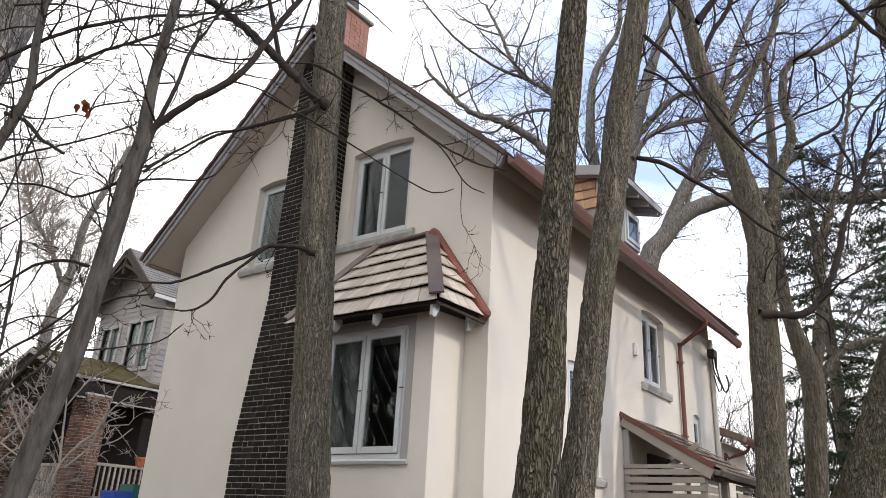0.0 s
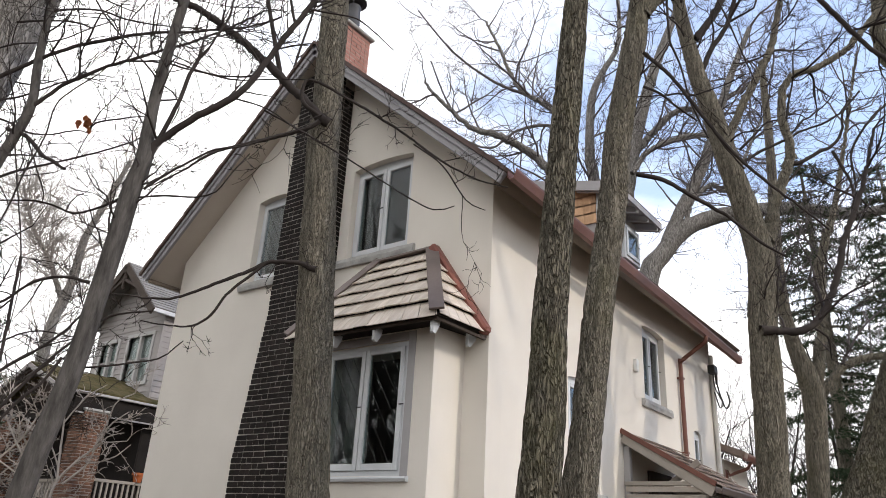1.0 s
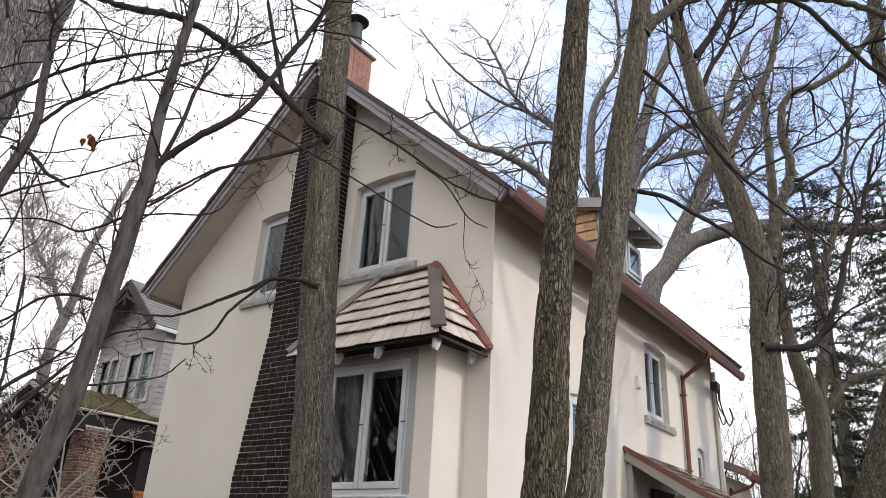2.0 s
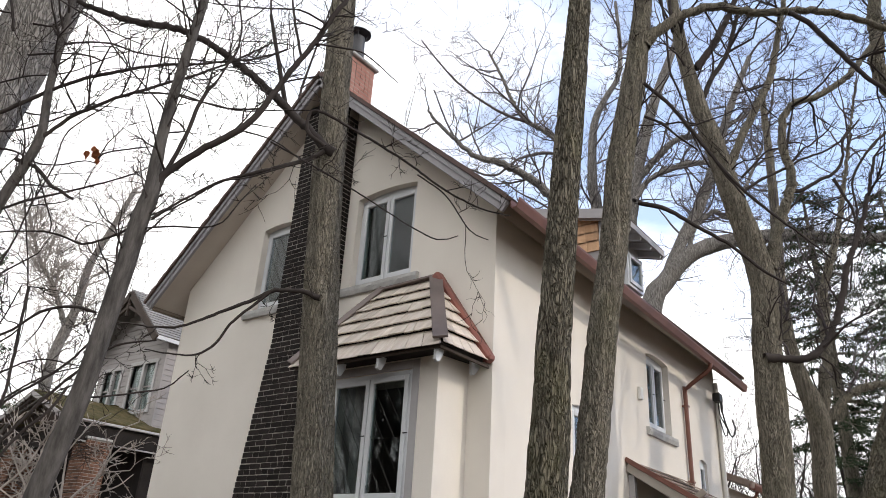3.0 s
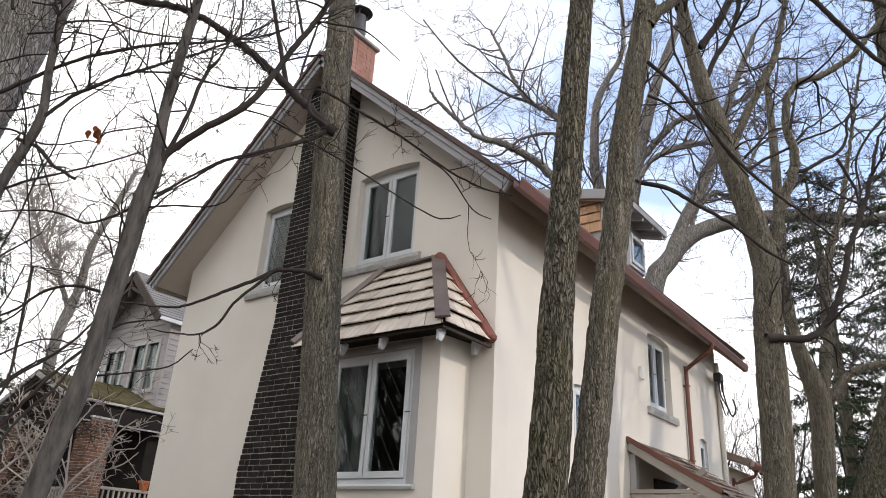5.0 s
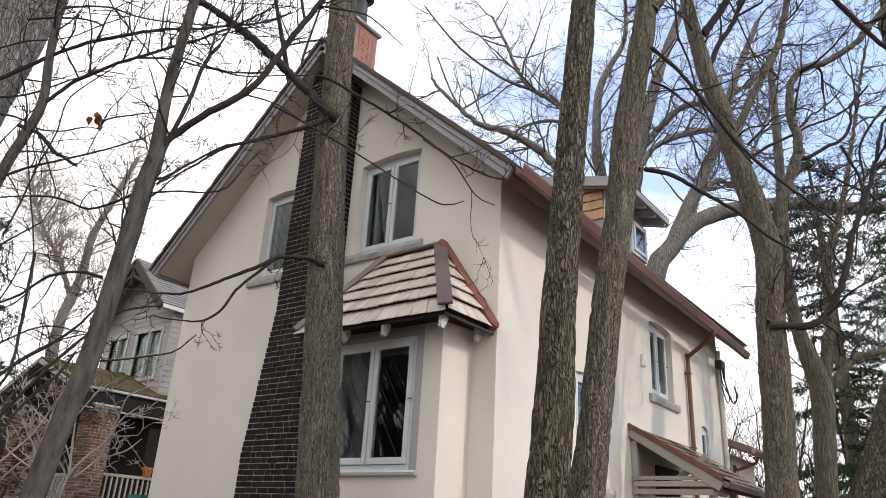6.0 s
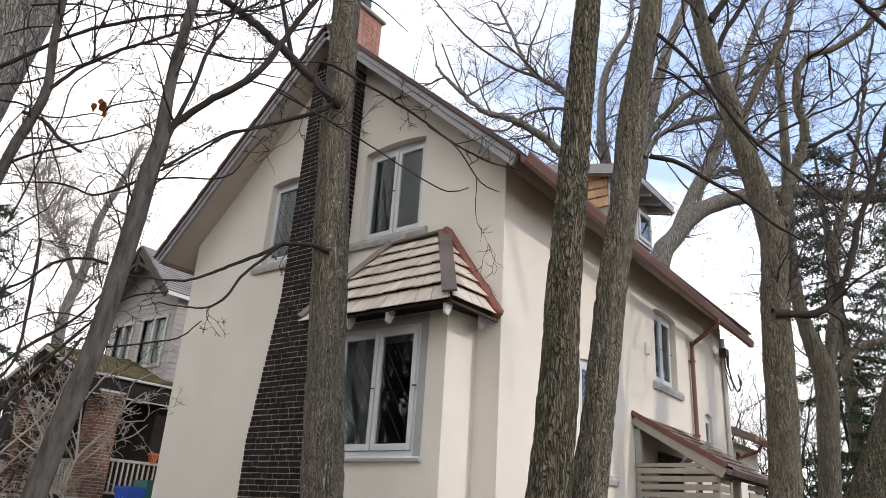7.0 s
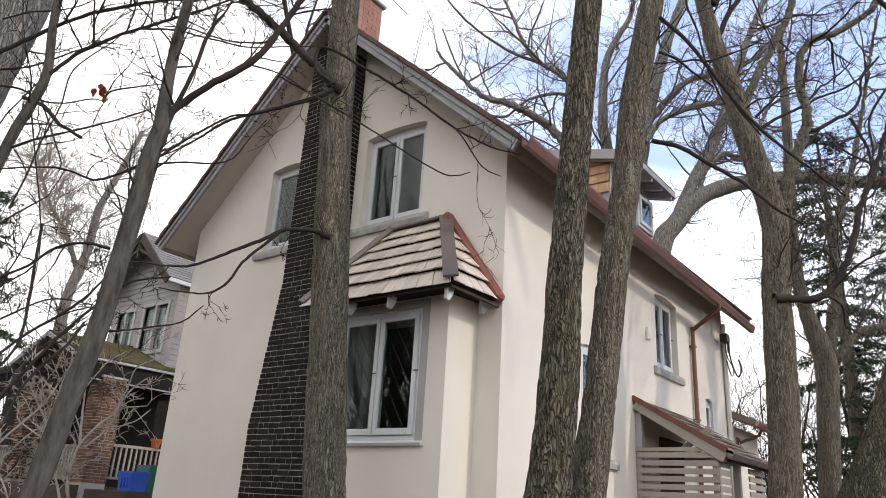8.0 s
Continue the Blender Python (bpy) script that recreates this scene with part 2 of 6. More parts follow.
def add_beam(bm, a, b, w, h, up=(0, 0, 1), bev=0.0):
    """A straight bar from a to b, w wide and h high about its axis."""
    a, b = Vector(a), Vector(b)
    d = b - a
    x = d.normalized()
    y = Vector(up).cross(x).normalized()
    z = x.cross(y)
    m = Matrix((x, y, z)).transposed().to_4x4()
    m.translation = a
    add_box(bm, 0, d.length, -w / 2, w / 2, -h / 2, h / 2, m, bev)


def beam(a, b, w, h, up=(0, 0, 1), bev=0.0):
    bm = bmesh.new()
    add_beam(bm, a, b, w, h, up, bev)
    return bm


def spline(pts, step):
    """Points along a smooth curve through pts (x, y, z, r)."""
    p = [np.array(q, float) for q in pts]
    p = [2 * p[0] - p[1]] + p + [2 * p[-1] - p[-2]]
    out = []
    for i in range(1, len(p) - 2):
        n = max(1, int(np.linalg.norm(p[i + 1][:3] - p[i][:3]) / step))
        for k in range(n):
            t = k / n
            out.append(0.5 * (2 * p[i] + (p[i + 1] - p[i - 1]) * t + (2 * p[i - 1] - 5 * p[i] + 4 * p[i + 1] - p[i + 2]) * t * t
                              + (3 * p[i] - p[i - 1] - 3 * p[i + 1] + p[i + 2]) * t ** 3))
    out.append(p[-2])
    return out


REF_A, REF_B = np.array([0.31, 0.87, 0.05]), np.array([0.9, -0.2, 0.3])


class Tubes:
    """Collects swept tubes as plain vertex and face lists."""

    def __init__(self):
        self.v, self.f, self.n = [], [], 0

    def sweep(self, pts, sides=6, rough=0.0, freq=3.0, furrow=0.0):
        base, n = self.n, len(pts)
        A = np.asarray(pts, float)
        P, R = A[:, :3], np.maximum(A[:, 3], 0.0006)
        T = np.empty_like(P)
        T[1:-1], T[0], T[-1] = P[2:] - P[:-2], P[1] - P[0], P[-1] - P[-2]
        T /= np.sqrt((T * T).sum(1))[:, None] + 1e-9
        ref = REF_A if abs(T[0] @ REF_A) < 0.9 else REF_B
        U = T[:, [1, 2, 0]] * ref[[2, 0, 1]] - T[:, [2, 0, 1]] * ref[[1, 2, 0]]
        U /= np.sqrt((U * U).sum(1))[:, None] + 1e-9
        W = T[:, [1, 2, 0]] * U[:, [2, 0, 1]] - T[:, [2, 0, 1]] * U[:, [1, 2, 0]]
        a = np.arange(sides) * (2 * math.pi / sides)
        D = np.cos(a)[None, :, None] * U[:, None, :] + np.sin(a)[None, :, None] * W[:, None, :]
        rr = np.repeat(R[:, None], sides, 1)
        if rough:
            Q = P[:, None, :] + D * rr[:, :, None]
            for i in range(n):
                for k in range(sides):
                    x, y, z = Q[i, k]
                    rr[i, k] *= 1 + rough * noise.noise((x * freq, y * freq, z * freq * 0.35)) + rough * 0.6 * noise.noise((x * freq * 5, y * freq * 5, z * freq * 0.9))
        if furrow:
            Q = P[:, None, :] + D * rr[:, :, None]
            for i in range(n):
                for k in range(sides):
                    x, y, z = Q[i, k]
                    w = 0.35 * noise.noise((x * 4, y * 4, z * 3))
                    rr[i, k] += furrow * (0.45 - 1.6 * (1 - min(1.0, 4.5 * abs(noise.noise((x * 19 + w, y * 19 - w, z * 4.2 + w))))))
        self.v.append((P[:, None, :] + D * rr[:, :, None]).reshape(-1, 3))
        i = np.arange(n - 1)[:, None] * sides + base
        k = np.arange(sides)[None, :]
        k2 = (k + 1) % sides
        self.f.append(np.stack([i + k, i + k2, i + k2 + sides, i + k + sides], -1).reshape(-1, 4))
        self.n += n * sides

    def mesh(self, name, material, parent, label=""):
        me = bpy.data.meshes.new(name)
        V, F = np.concatenate(self.v), np.concatenate(self.f)
        me.vertices.add(len(V))
        me.vertices.foreach_set("co", V.ravel())
        me.loops.add(F.size)
        me.loops.foreach_set("vertex_index", F.ravel().astype(np.int32))
        me.polygons.add(len(F))
        me.polygons.foreach_set("loop_start", np.arange(len(F), dtype=np.int32) * 4)
        me.polygons.foreach_set("use_smooth", np.ones(len(F), dtype=bool))
        me.update(calc_edges=True)
        me.materials.append(material)
        ob = new(name, me)
        ob.parent = parent
        if label:
            ob["label"] = label
        return ob


def tube_part(name, pts, material, parent, sides=8, step=0.08, label=""):
    t = Tubes()
    t.sweep(spline(pts, step), sides)
    return t.mesh(name, material, parent, label)


def pierced(outline, holes, y0, y1):
    """A wall in the x-z plane between y0 and y1, with openings cut through."""
    import mathutils
    bm = bmesh.new()
    loops = [[Vector((x, z, 0)) for x, z in lp] for lp in [outline] + holes]
    flat = [v for lp in loops for v in lp]
    front = [bm.verts.new((v.x, y0, v.y)) for v in flat]
    back = [bm.verts.new((v.x, y1, v.y)) for v in flat]
    for tri in mathutils.geometry.tessellate_polygon(loops):
        for ring in (front, back):
            try:
                bm.faces.new([ring[i] for i in tri])
            except ValueError:
                pass
    k = 0
    for lp in loops:
        for i in range(len(lp)):
            a, b = k + i, k + (i + 1) % len(lp)
            bm.faces.new((front[a], front[b], back[b], back[a]))
        k += len(lp)
    bmesh.ops.recalc_face_normals(bm, faces=bm.faces)
    return bm


def arched(x0, x1, z0, z1, rise=0.0, n=8):
    """Outline of an opening, its head bowed up by rise."""
    pts = [(x0, z0), (x1, z0)]
    for i in range(n + 1):
        t = i / n
        pts.append((x1 + (x0 - x1) * t, z1 + rise * (1 - (2 * t - 1) ** 2)))
    return pts


# ---------------------------------------------------------------- ground
def ground_height(x, y):
    near = max(0.0, 1 - math.hypot(x + 3, y - 2) / 30)
    return 0.25 * noise.noise((x * 0.06, y * 0.06, 0.3)) * (1 - near) - 0.02


bm = bmesh.new()
rings = [0, 2, 4, 6, 8, 11, 14, 18, 24, 32, 45, 70, 120, 300, 900, 3000]
grid = [[bm.verts.new((-2 + r * math.cos(a), r * math.sin(a), ground_height(-2 + r * math.cos(a), r * math.sin(a))))
         for a in (2 * math.pi * k / 48 for k in range(48))] for r in rings[1:]]
hub = bm.verts.new((-2, 0, ground_height(-2, 0)))
for k in range(48):
    bm.faces.new((hub, grid[0][k], grid[0][(k + 1) % 48]))
    for i in range(len(grid) - 1):
        bm.faces.new((grid[i][k], grid[i + 1][k], grid[i + 1][(k + 1) % 48], grid[i][(k + 1) % 48]))
tagged(link_mesh("ground", bm, EARTH, smooth=True), "bare winter ground with dead leaves", "ground", kind="structure")

# ---------------------------------------------------------------- the stucco house
RIDGE_X, RIDGE_Z, PITCH = -3.18, 9.03, 0.90
WEST, EAST, BACK = -6.36, 0.0, 8.05
FACE = Matrix.Identity(4)
SIDE = Matrix.Rotation(radians(90), 4, "Z")          # x runs back along the east wall, -y faces east


def roof_z(x):
    return RIDGE_Z - PITCH * abs(x - RIDGE_X)


house = empty("house", "tall beige stucco house with a steep gable roof", "house")

UP_WIN, LEFT_WIN = (-2.45, -1.34, 5.33, 6.72), (-4.56, -3.80, 5.33, 6.72)
SIDE_WIN, SMALL_WIN, LOW_WIN = (4.56, 5.52, 4.06, 5.28), (6.77, 7.16, 2.9, 3.86), (1.92, 2.80, 2.46, 3.88)
BAY = (-2.17, -0.33, -0.57)
BAY_WIN = (-1.97, -0.69, 2.36, 3.83)

wall_top = 0.13
front = [(WEST, -0.1), (EAST, -0.1), (EAST, roof_z(EAST) - wall_top), (RIDGE_X, RIDGE_Z - wall_top), (WEST, roof_z(WEST) - wall_top)]
part("front_wall", pierced(front, [arched(*UP_WIN, 0.05), arched(*LEFT_WIN, 0.04), [(-2.0, 0.6), (-0.55, 0.6), (-0.55, 3.9), (-2.0, 3.9)]], 0, 0.3), STUCCO, house)
part("back_wall", pierced(front, [], BACK - 0.3, BACK), STUCCO, house)
side = [(0.3, -0.1), (BACK - 0.3, -0.1), (BACK - 0.3, roof_z(0) - wall_top), (0.3, roof_z(0) - wall_top)]
ob = part("east_wall", pierced(side, [arched(*SIDE_WIN, 0.05), arched(*SMALL_WIN, 0.05), arched(*LOW_WIN, 0.04)], 0, 0.3), STUCCO, house)
ob.matrix_basis = SIDE
part("west_wall", box(WEST, WEST + 0.3, 0.3, BACK - 0.3, -0.1, roof_z(WEST) - wall_top), STUCCO, house)
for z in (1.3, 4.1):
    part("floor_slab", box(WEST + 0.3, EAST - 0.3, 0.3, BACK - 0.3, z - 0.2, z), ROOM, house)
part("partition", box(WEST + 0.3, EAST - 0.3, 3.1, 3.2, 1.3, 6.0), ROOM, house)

# roof: two slopes with soffit, shingle courses and barge boards
for sgn in (-1, 1):
    run = 3.66
    slope = Matrix(((sgn / math.hypot(1, PITCH), 0, PITCH * sgn / math.hypot(1, PITCH)), (0, 1, 0),
                    (-PITCH / math.hypot(1, PITCH), 0, 1 / math.hypot(1, PITCH)))).to_4x4()
    slope.translation = (RIDGE_X, 0, RIDGE_Z)
    L = run * math.hypot(1, PITCH)
    # underside of the west slope is paler than that of the east slope
    part("roof_deck", box(0.06, L, -0.42, BACK + 0.35, -0.12, -0.03, slope), SOFFIT if sgn > 0 else PALE_SOFFIT, house)
    courses = bmesh.new()
    n = int(L / 0.145)
    for i in range(n):
        a = L * i / n
        add_box(courses, a - 0.02, a + L / n + 0.03, -0.52 - 0.012 * random.random(), BACK + 0.4, -0.03, 0.016 + 0.012 * (i % 2), slope)
    tagged(part("roofing", courses, ROOFING, house, "brown shingle courses"), kind="stuff")
    part("barge_board", box(-0.02, L + 0.02, -0.47, -0.42, -0.18, -0.035, slope, 0.006), RAKE_PAINT, house, "grey painted barge board")
    part("barge_board", box(-0.02, L + 0.02, -0.495, -0.47, -0.10, -0.035, slope, 0.004), RAKE_PAINT, house)
    part("barge_board", box(-0.02, L + 0.02, BACK + 0.35, BACK + 0.4, -0.22, -0.035, slope), GREY_PAINT, house)
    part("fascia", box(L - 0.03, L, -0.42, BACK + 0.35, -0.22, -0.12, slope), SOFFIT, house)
part("ridge_cap", beam((RIDGE_X, -0.47, RIDGE_Z + 0.01), (RIDGE_X, BACK + 0.4, RIDGE_Z + 0.01), 0.2, 0.05), ROOFING, house)


def half_pipe(a, b, w, h, material, parent, name="gutter"):
    """An open gutter of box section with rolled lips."""
    bm = bmesh.new()
    a, b = Vector(a), Vector(b)
    sec = [(0, 0.0), (0, -h * 0.75), (w * 0.18, -h), (w * 0.7, -h), (w * 0.9, -h * 0.6), (w, -h * 0.25), (w, 0.0), (w + 0.012, 0.0), (w + 0.012, -h * 0.27),
           (w * 0.78, -h - 0.012), (w * 0.1, -h - 0.012), (-0.012, -h * 0.8), (-0.012, 0.0)]
    ra = [bm.verts.new(a + Vector((x, 0, z))) for x, z in sec]
    rb = [bm.verts.new(b + Vector((x, 0, z))) for x, z in sec]
    for i in range(len(sec)):
        j = (i + 1) % len(sec)
        bm.faces.new((ra[i], ra[j], rb[j], rb[i]))
    bm.faces.new(ra)
    bm.faces.new(list(reversed(rb)))
    bmesh.ops.recalc_face_normals(bm, faces=bm.faces)
    return part(name, bm, material, parent, "copper gutter")


gutter = half_pipe((0.50, -0.46, 5.72), (0.50, 8.2, 5.50), 0.10, 0.11, COPPER, house)
spout = tube_part("downspout", [(0.55, 6.15, 5.46, 0.038), (0.53, 6.15, 5.34, 0.038), (0.30, 6.15, 5.18, 0.038), (0.08, 6.15, 5.02, 0.038), (0.06, 6.15, 4.9, 0.038), (0.06, 6.15, 3.0, 0.038),
                                (0.06, 6.15, 0.1, 0.038)], COPPER, house, 10, 0.06, "copper downspout")
for z in (4.7, 3.4):
    part("pipe_strap", box(0.0, 0.105, 6.10, 6.20, z, z + 0.03), COPPER, house)
tube_part("drain_pipe", [(0.05, 7.98, 5.55, 0.045), (0.05, 7.98, 4.0, 0.045), (0.05, 7.98, 0.0, 0.045)], WHITE_PIPE, house, 10, 0.3, "white drain pipe")


def window(parent, place, opening, rise=0.0, deep=0.16, leaves=2, sill=(0.15, 0.13), leads=False, curtain=0.0, sill_mat=None, stop=True):
    """Casement window set into an opening; place turns the wall's own axes into the world."""
    x0, x1, z0, z1 = opening
    zt = z1 + rise
    bm = bmesh.new()
    f = 0.055
    add_box(bm, x0, x0 + f, deep - 0.05, deep + 0.05, z0, z1 + 0.005, None, 0.004)
    add_box(bm, x1 - f, x1, deep - 0.05, deep + 0.05, z0, z1 + 0.005, None, 0.004)
    add_box(bm, x0 + f, x1 - f, deep - 0.05, deep + 0.05, z0, z0 + f, None, 0.004)
    add_box(bm, x0 + f, x1 - f, deep - 0.05, deep + 0.05, z1 - f, zt, None, 0.004)
    frame_ob = part("window", bm, WHITE_PAINT, parent, "pale grey painted casement window")
    frame_ob.matrix_basis = place
    w = (x1 - x0 - 2 * f - 0.012 * (leaves - 1)) / leaves
    for i in range(leaves):
        a = x0 + f + i * (w + 0.012)
        s = 0.058
        sash = bmesh.new()
        y0, y1 = deep - 0.075, deep - 0.02
        lo, hi = z0 + f + 0.004, z1 - f - 0.004
        add_box(sash, a, a + s, y0, y1, lo, hi, None, 0.005)
        add_box(sash, a + w - s, a + w, y0, y1, lo, hi, None, 0.005)
        add_box(sash, a + s, a + w - s, y0, y1, lo, lo + s * 1.25, None, 0.005)
        add_box(sash, a + s, a + w - s, y0, y1, hi - s, hi, None, 0.005)
        sash_ob = part("sash", sash, WHITE_PAINT, frame_ob)
        g = part("pane", box(a + s - 0.01, a + w - s + 0.01, deep - 0.05, deep - 0.044, lo + s, hi - s + 0.01), GLASS, frame_ob)
        g.visible_shadow = False
        if leads:
            lead = bmesh.new()
            gx0, gx1, gz0, gz1 = a + s, a + w - s, lo + s * 1.25, hi - s
            for sg in (1,):
                c = gz0 - 2 * (gx1 - gx0)
                while c < gz1 + 2 * (gx1 - gx0):
                    pts = []
                    for xx in (gx0, gx1):
                        pts.append([xx, c - sg * 1.6 * (xx - gx0) + 1.6 * (gx1 - gx0)])
                    (xa, za), (xb, zb) = pts
                    t0, t1 = 0.0, 1.0
                    dz = zb - za
                    lo_t, hi_t = sorted(((gz0 - za) / dz, (gz1 - za) / dz))
                    t0, t1 = max(t0, lo_t), min(t1, hi_t)
                    if t1 - t0 > 0.04:
                        add_beam(lead, (xa + (xb - xa) * t0, deep - 0.055, za + dz * t0), (xa + (xb - xa) * t1, deep - 0.055, za + dz * t1), 0.003, 0.004, (0, 1, 0))
                    c += 0.27
            part("lead_bar", lead, LEAD, frame_ob, "thin diagonal lead bars")
        lever = bmesh.new()
        zc = (lo + hi) / 2 + 0.02
        xc = a + w - s / 2 if i == 0 else a + w + 0.01
        add_box(lever, xc - 0.03, xc + 0.03, y0 - 0.012, y0 - 0.001, zc - 0.006, zc + 0.006)
        part("hinge", lever, GALV, frame_ob)
    if curtain:
        cur = bmesh.new()
        for k in range(2):
            a, b = (x0 + 0.05, x0 + 0.05 + curtain) if k == 0 else (x1 - 0.05 - curtain * 0.8, x1 - 0.05)
            n = 14
            vs = [[cur.verts.new((a + (b - a) * i / n, deep + 0.16 + 0.02 * math.sin(i * 1.9 + k), z)) for i in range(n + 1)] for z in (z0 + 0.02, z1)]
            for i in range(n):
                cur.faces.new((vs[0][i], vs[0][i + 1], vs[1][i + 1], vs[1][i]))
        bmesh.ops.solidify(cur, geom=list(cur.faces), thickness=0.004)
        part("curtain", cur, CURTAIN, frame_ob, "pale curtain drawn aside", True)
    if sill:
        over, h = sill
        sb = bmesh.new()
        n = 28
        prev = None
        for i in range(n + 1):
            x = x0 - over + (x1 - x0 + 2 * over) * i / n
            k = 0.016 if not sill_mat else 0.0
            e = [k * noise.noise((x * 11, q * 3.1, z0)) for q in range(5)]
            ring_ = [sb.verts.new(p) for p in ((x, deep - 0.06, z0 - h), (x, -0.045 + e[0], z0 - h + e[1] * 0.5), (x, -0.06 + e[2], z0 - h * 0.5), (x, -0.05 + e[3], z0 - 0.012 + e[4] * 0.4), (x, deep - 0.06, z0 - 0.002))]
            if prev:
                for q in range(5):
                    sb.faces.new((prev[q], prev[(q + 1) % 5], ring_[(q + 1) % 5], ring_[q]))
            else:
                sb.faces.new(ring_)
            prev = ring_
        sb.faces.new(list(reversed(prev)))
        bmesh.ops.recalc_face_normals(sb, faces=sb.faces)
        ob = part("sill", sb, sill_mat or STONE, frame_ob, "rough cut grey stone sill" if not sill_mat else "painted wooden sill")
    return frame_ob


window(house, FACE, UP_WIN, 0.05, curtain=0.12)
window(house, FACE, LEFT_WIN, 0.04, leaves=1, leads=True)
window(house, SIDE, SIDE_WIN, 0.05, curtain=0.16)
window(house, SIDE, SMALL_WIN, 0.05, leaves=1, sill=None, deep=0.1)
window(house, SIDE, LOW_WIN, 0.04, leaves=1, deep=0.1)

# bay under the little shake roof
bx0, bx1, by = BAY
bay = part("bay", pierced([(bx0, 0.3), (bx1, 0.3), (bx1, 4.05), (bx0, 4.05)],
                          [[(BAY_WIN[0], BAY_WIN[2]), (BAY_WIN[1], BAY_WIN[2]), (BAY_WIN[1], BAY_WIN[3]), (BAY_WIN[0], BAY_WIN[3])]], by, by + 0.2), STUCCO, house, "projecting stucco bay")
for xa, xb in ((bx1 - 0.2, bx1), (bx0, bx0 + 0.2)):
    part("bay_cheek", box(xa, xb, by + 0.2, -0.0, 0.3, 4.05), STUCCO, bay)
part("bay_base", box(bx0, bx1, by, 0, -0.1, 0.3), STUCCO, bay)
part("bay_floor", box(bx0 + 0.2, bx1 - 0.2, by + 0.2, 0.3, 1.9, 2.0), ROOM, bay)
bw = window(house, Matrix.Translation((0, by, 0)), BAY_WIN, deep=0.07, sill=(0.12, 0.06), leads=True, curtain=0.13, sill_mat=WHITE_PAINT)
trim = bmesh.new()
x0, x1, z0, z1 = BAY_WIN
add_box(trim, x0 - 0.1, x0 - 0.002, -0.012, 0.05, z0 - 0.02, z1 + 0.1, None, 0.003)
add_box(trim, x1 + 0.002, x1 + 0.1, -0.012, 0.05, z0 - 0.02, z1 + 0.1, None, 0.003)
add_box(trim, x0 - 0.002, x1 + 0.002, -0.012, 0.05, z1 + 0.002, z1 + 0.1, None, 0.003)
part("window_casing", trim, GREY_PAINT, bw)

# the bay's hipped hood: shakes course by course
EAVE_Y, EAVE_Z, TOP_Z = -0.95, 3.93, 5.13
HX0, HX1, TX0, TX1 = -2.32, -0.01, -1.76, -0.87
hood = bmesh.new()
c = [(HX0, EAVE_Y, EAVE_Z), (HX1, EAVE_Y, EAVE_Z), (HX1, -0.005, EAVE_Z + 0.05), (HX0, -0.005, EAVE_Z + 0.05), (TX0, -0.005, TOP_Z), (TX1, -0.005, TOP_Z)]
v = [hood.verts.new(p) for p in c]
for f in ((0, 1, 5, 4), (1, 2, 5), (3, 0, 4), (2, 3, 4, 5), (3, 2, 1, 0)):
    hood.faces.new([v[i] for i in f])
bmesh.ops.recalc_face_normals(hood, faces=hood.faces)
# body coloured near-black to deepen the shadow lines under the shakes
hood_ob = part("hood", hood, SHADE_DARK, house, "hipped cedar shake hood over the bay")
HOOD_NORMAL = Vector((0, -(TOP_Z - EAVE_Z), -EAVE_Y)).normalized()


def shake(a, b, c_, d, normal, thick, material, parent, butt=1.0):
    """A tapered shake: a-b its butt edge, d-c its head."""
    bm = bmesh.new()
    n = normal
    lo = [Vector(p) for p in (a, b, c_, d)]
    lo[0], lo[1] = lo[0] + n * thick * 0.8, lo[1] + n * thick * 0.8
    hi = [lo[0] + n * thick * butt * 0.26, lo[1] + n * thick * butt * 0.26, lo[2] + n * thick * 0.35, lo[3] + n * thick * 0.35]
    vs = [bm.verts.new(p) for p in lo + hi]
    for f in ((3, 2, 1, 0), (4, 5, 6, 7), (0, 1, 5, 4), (1, 2, 6, 5), (2, 3, 7, 6), (3, 0, 4, 7)):
        bm.faces.new([vs[i] for i in f])
    return part("shake", bm, material, parent)


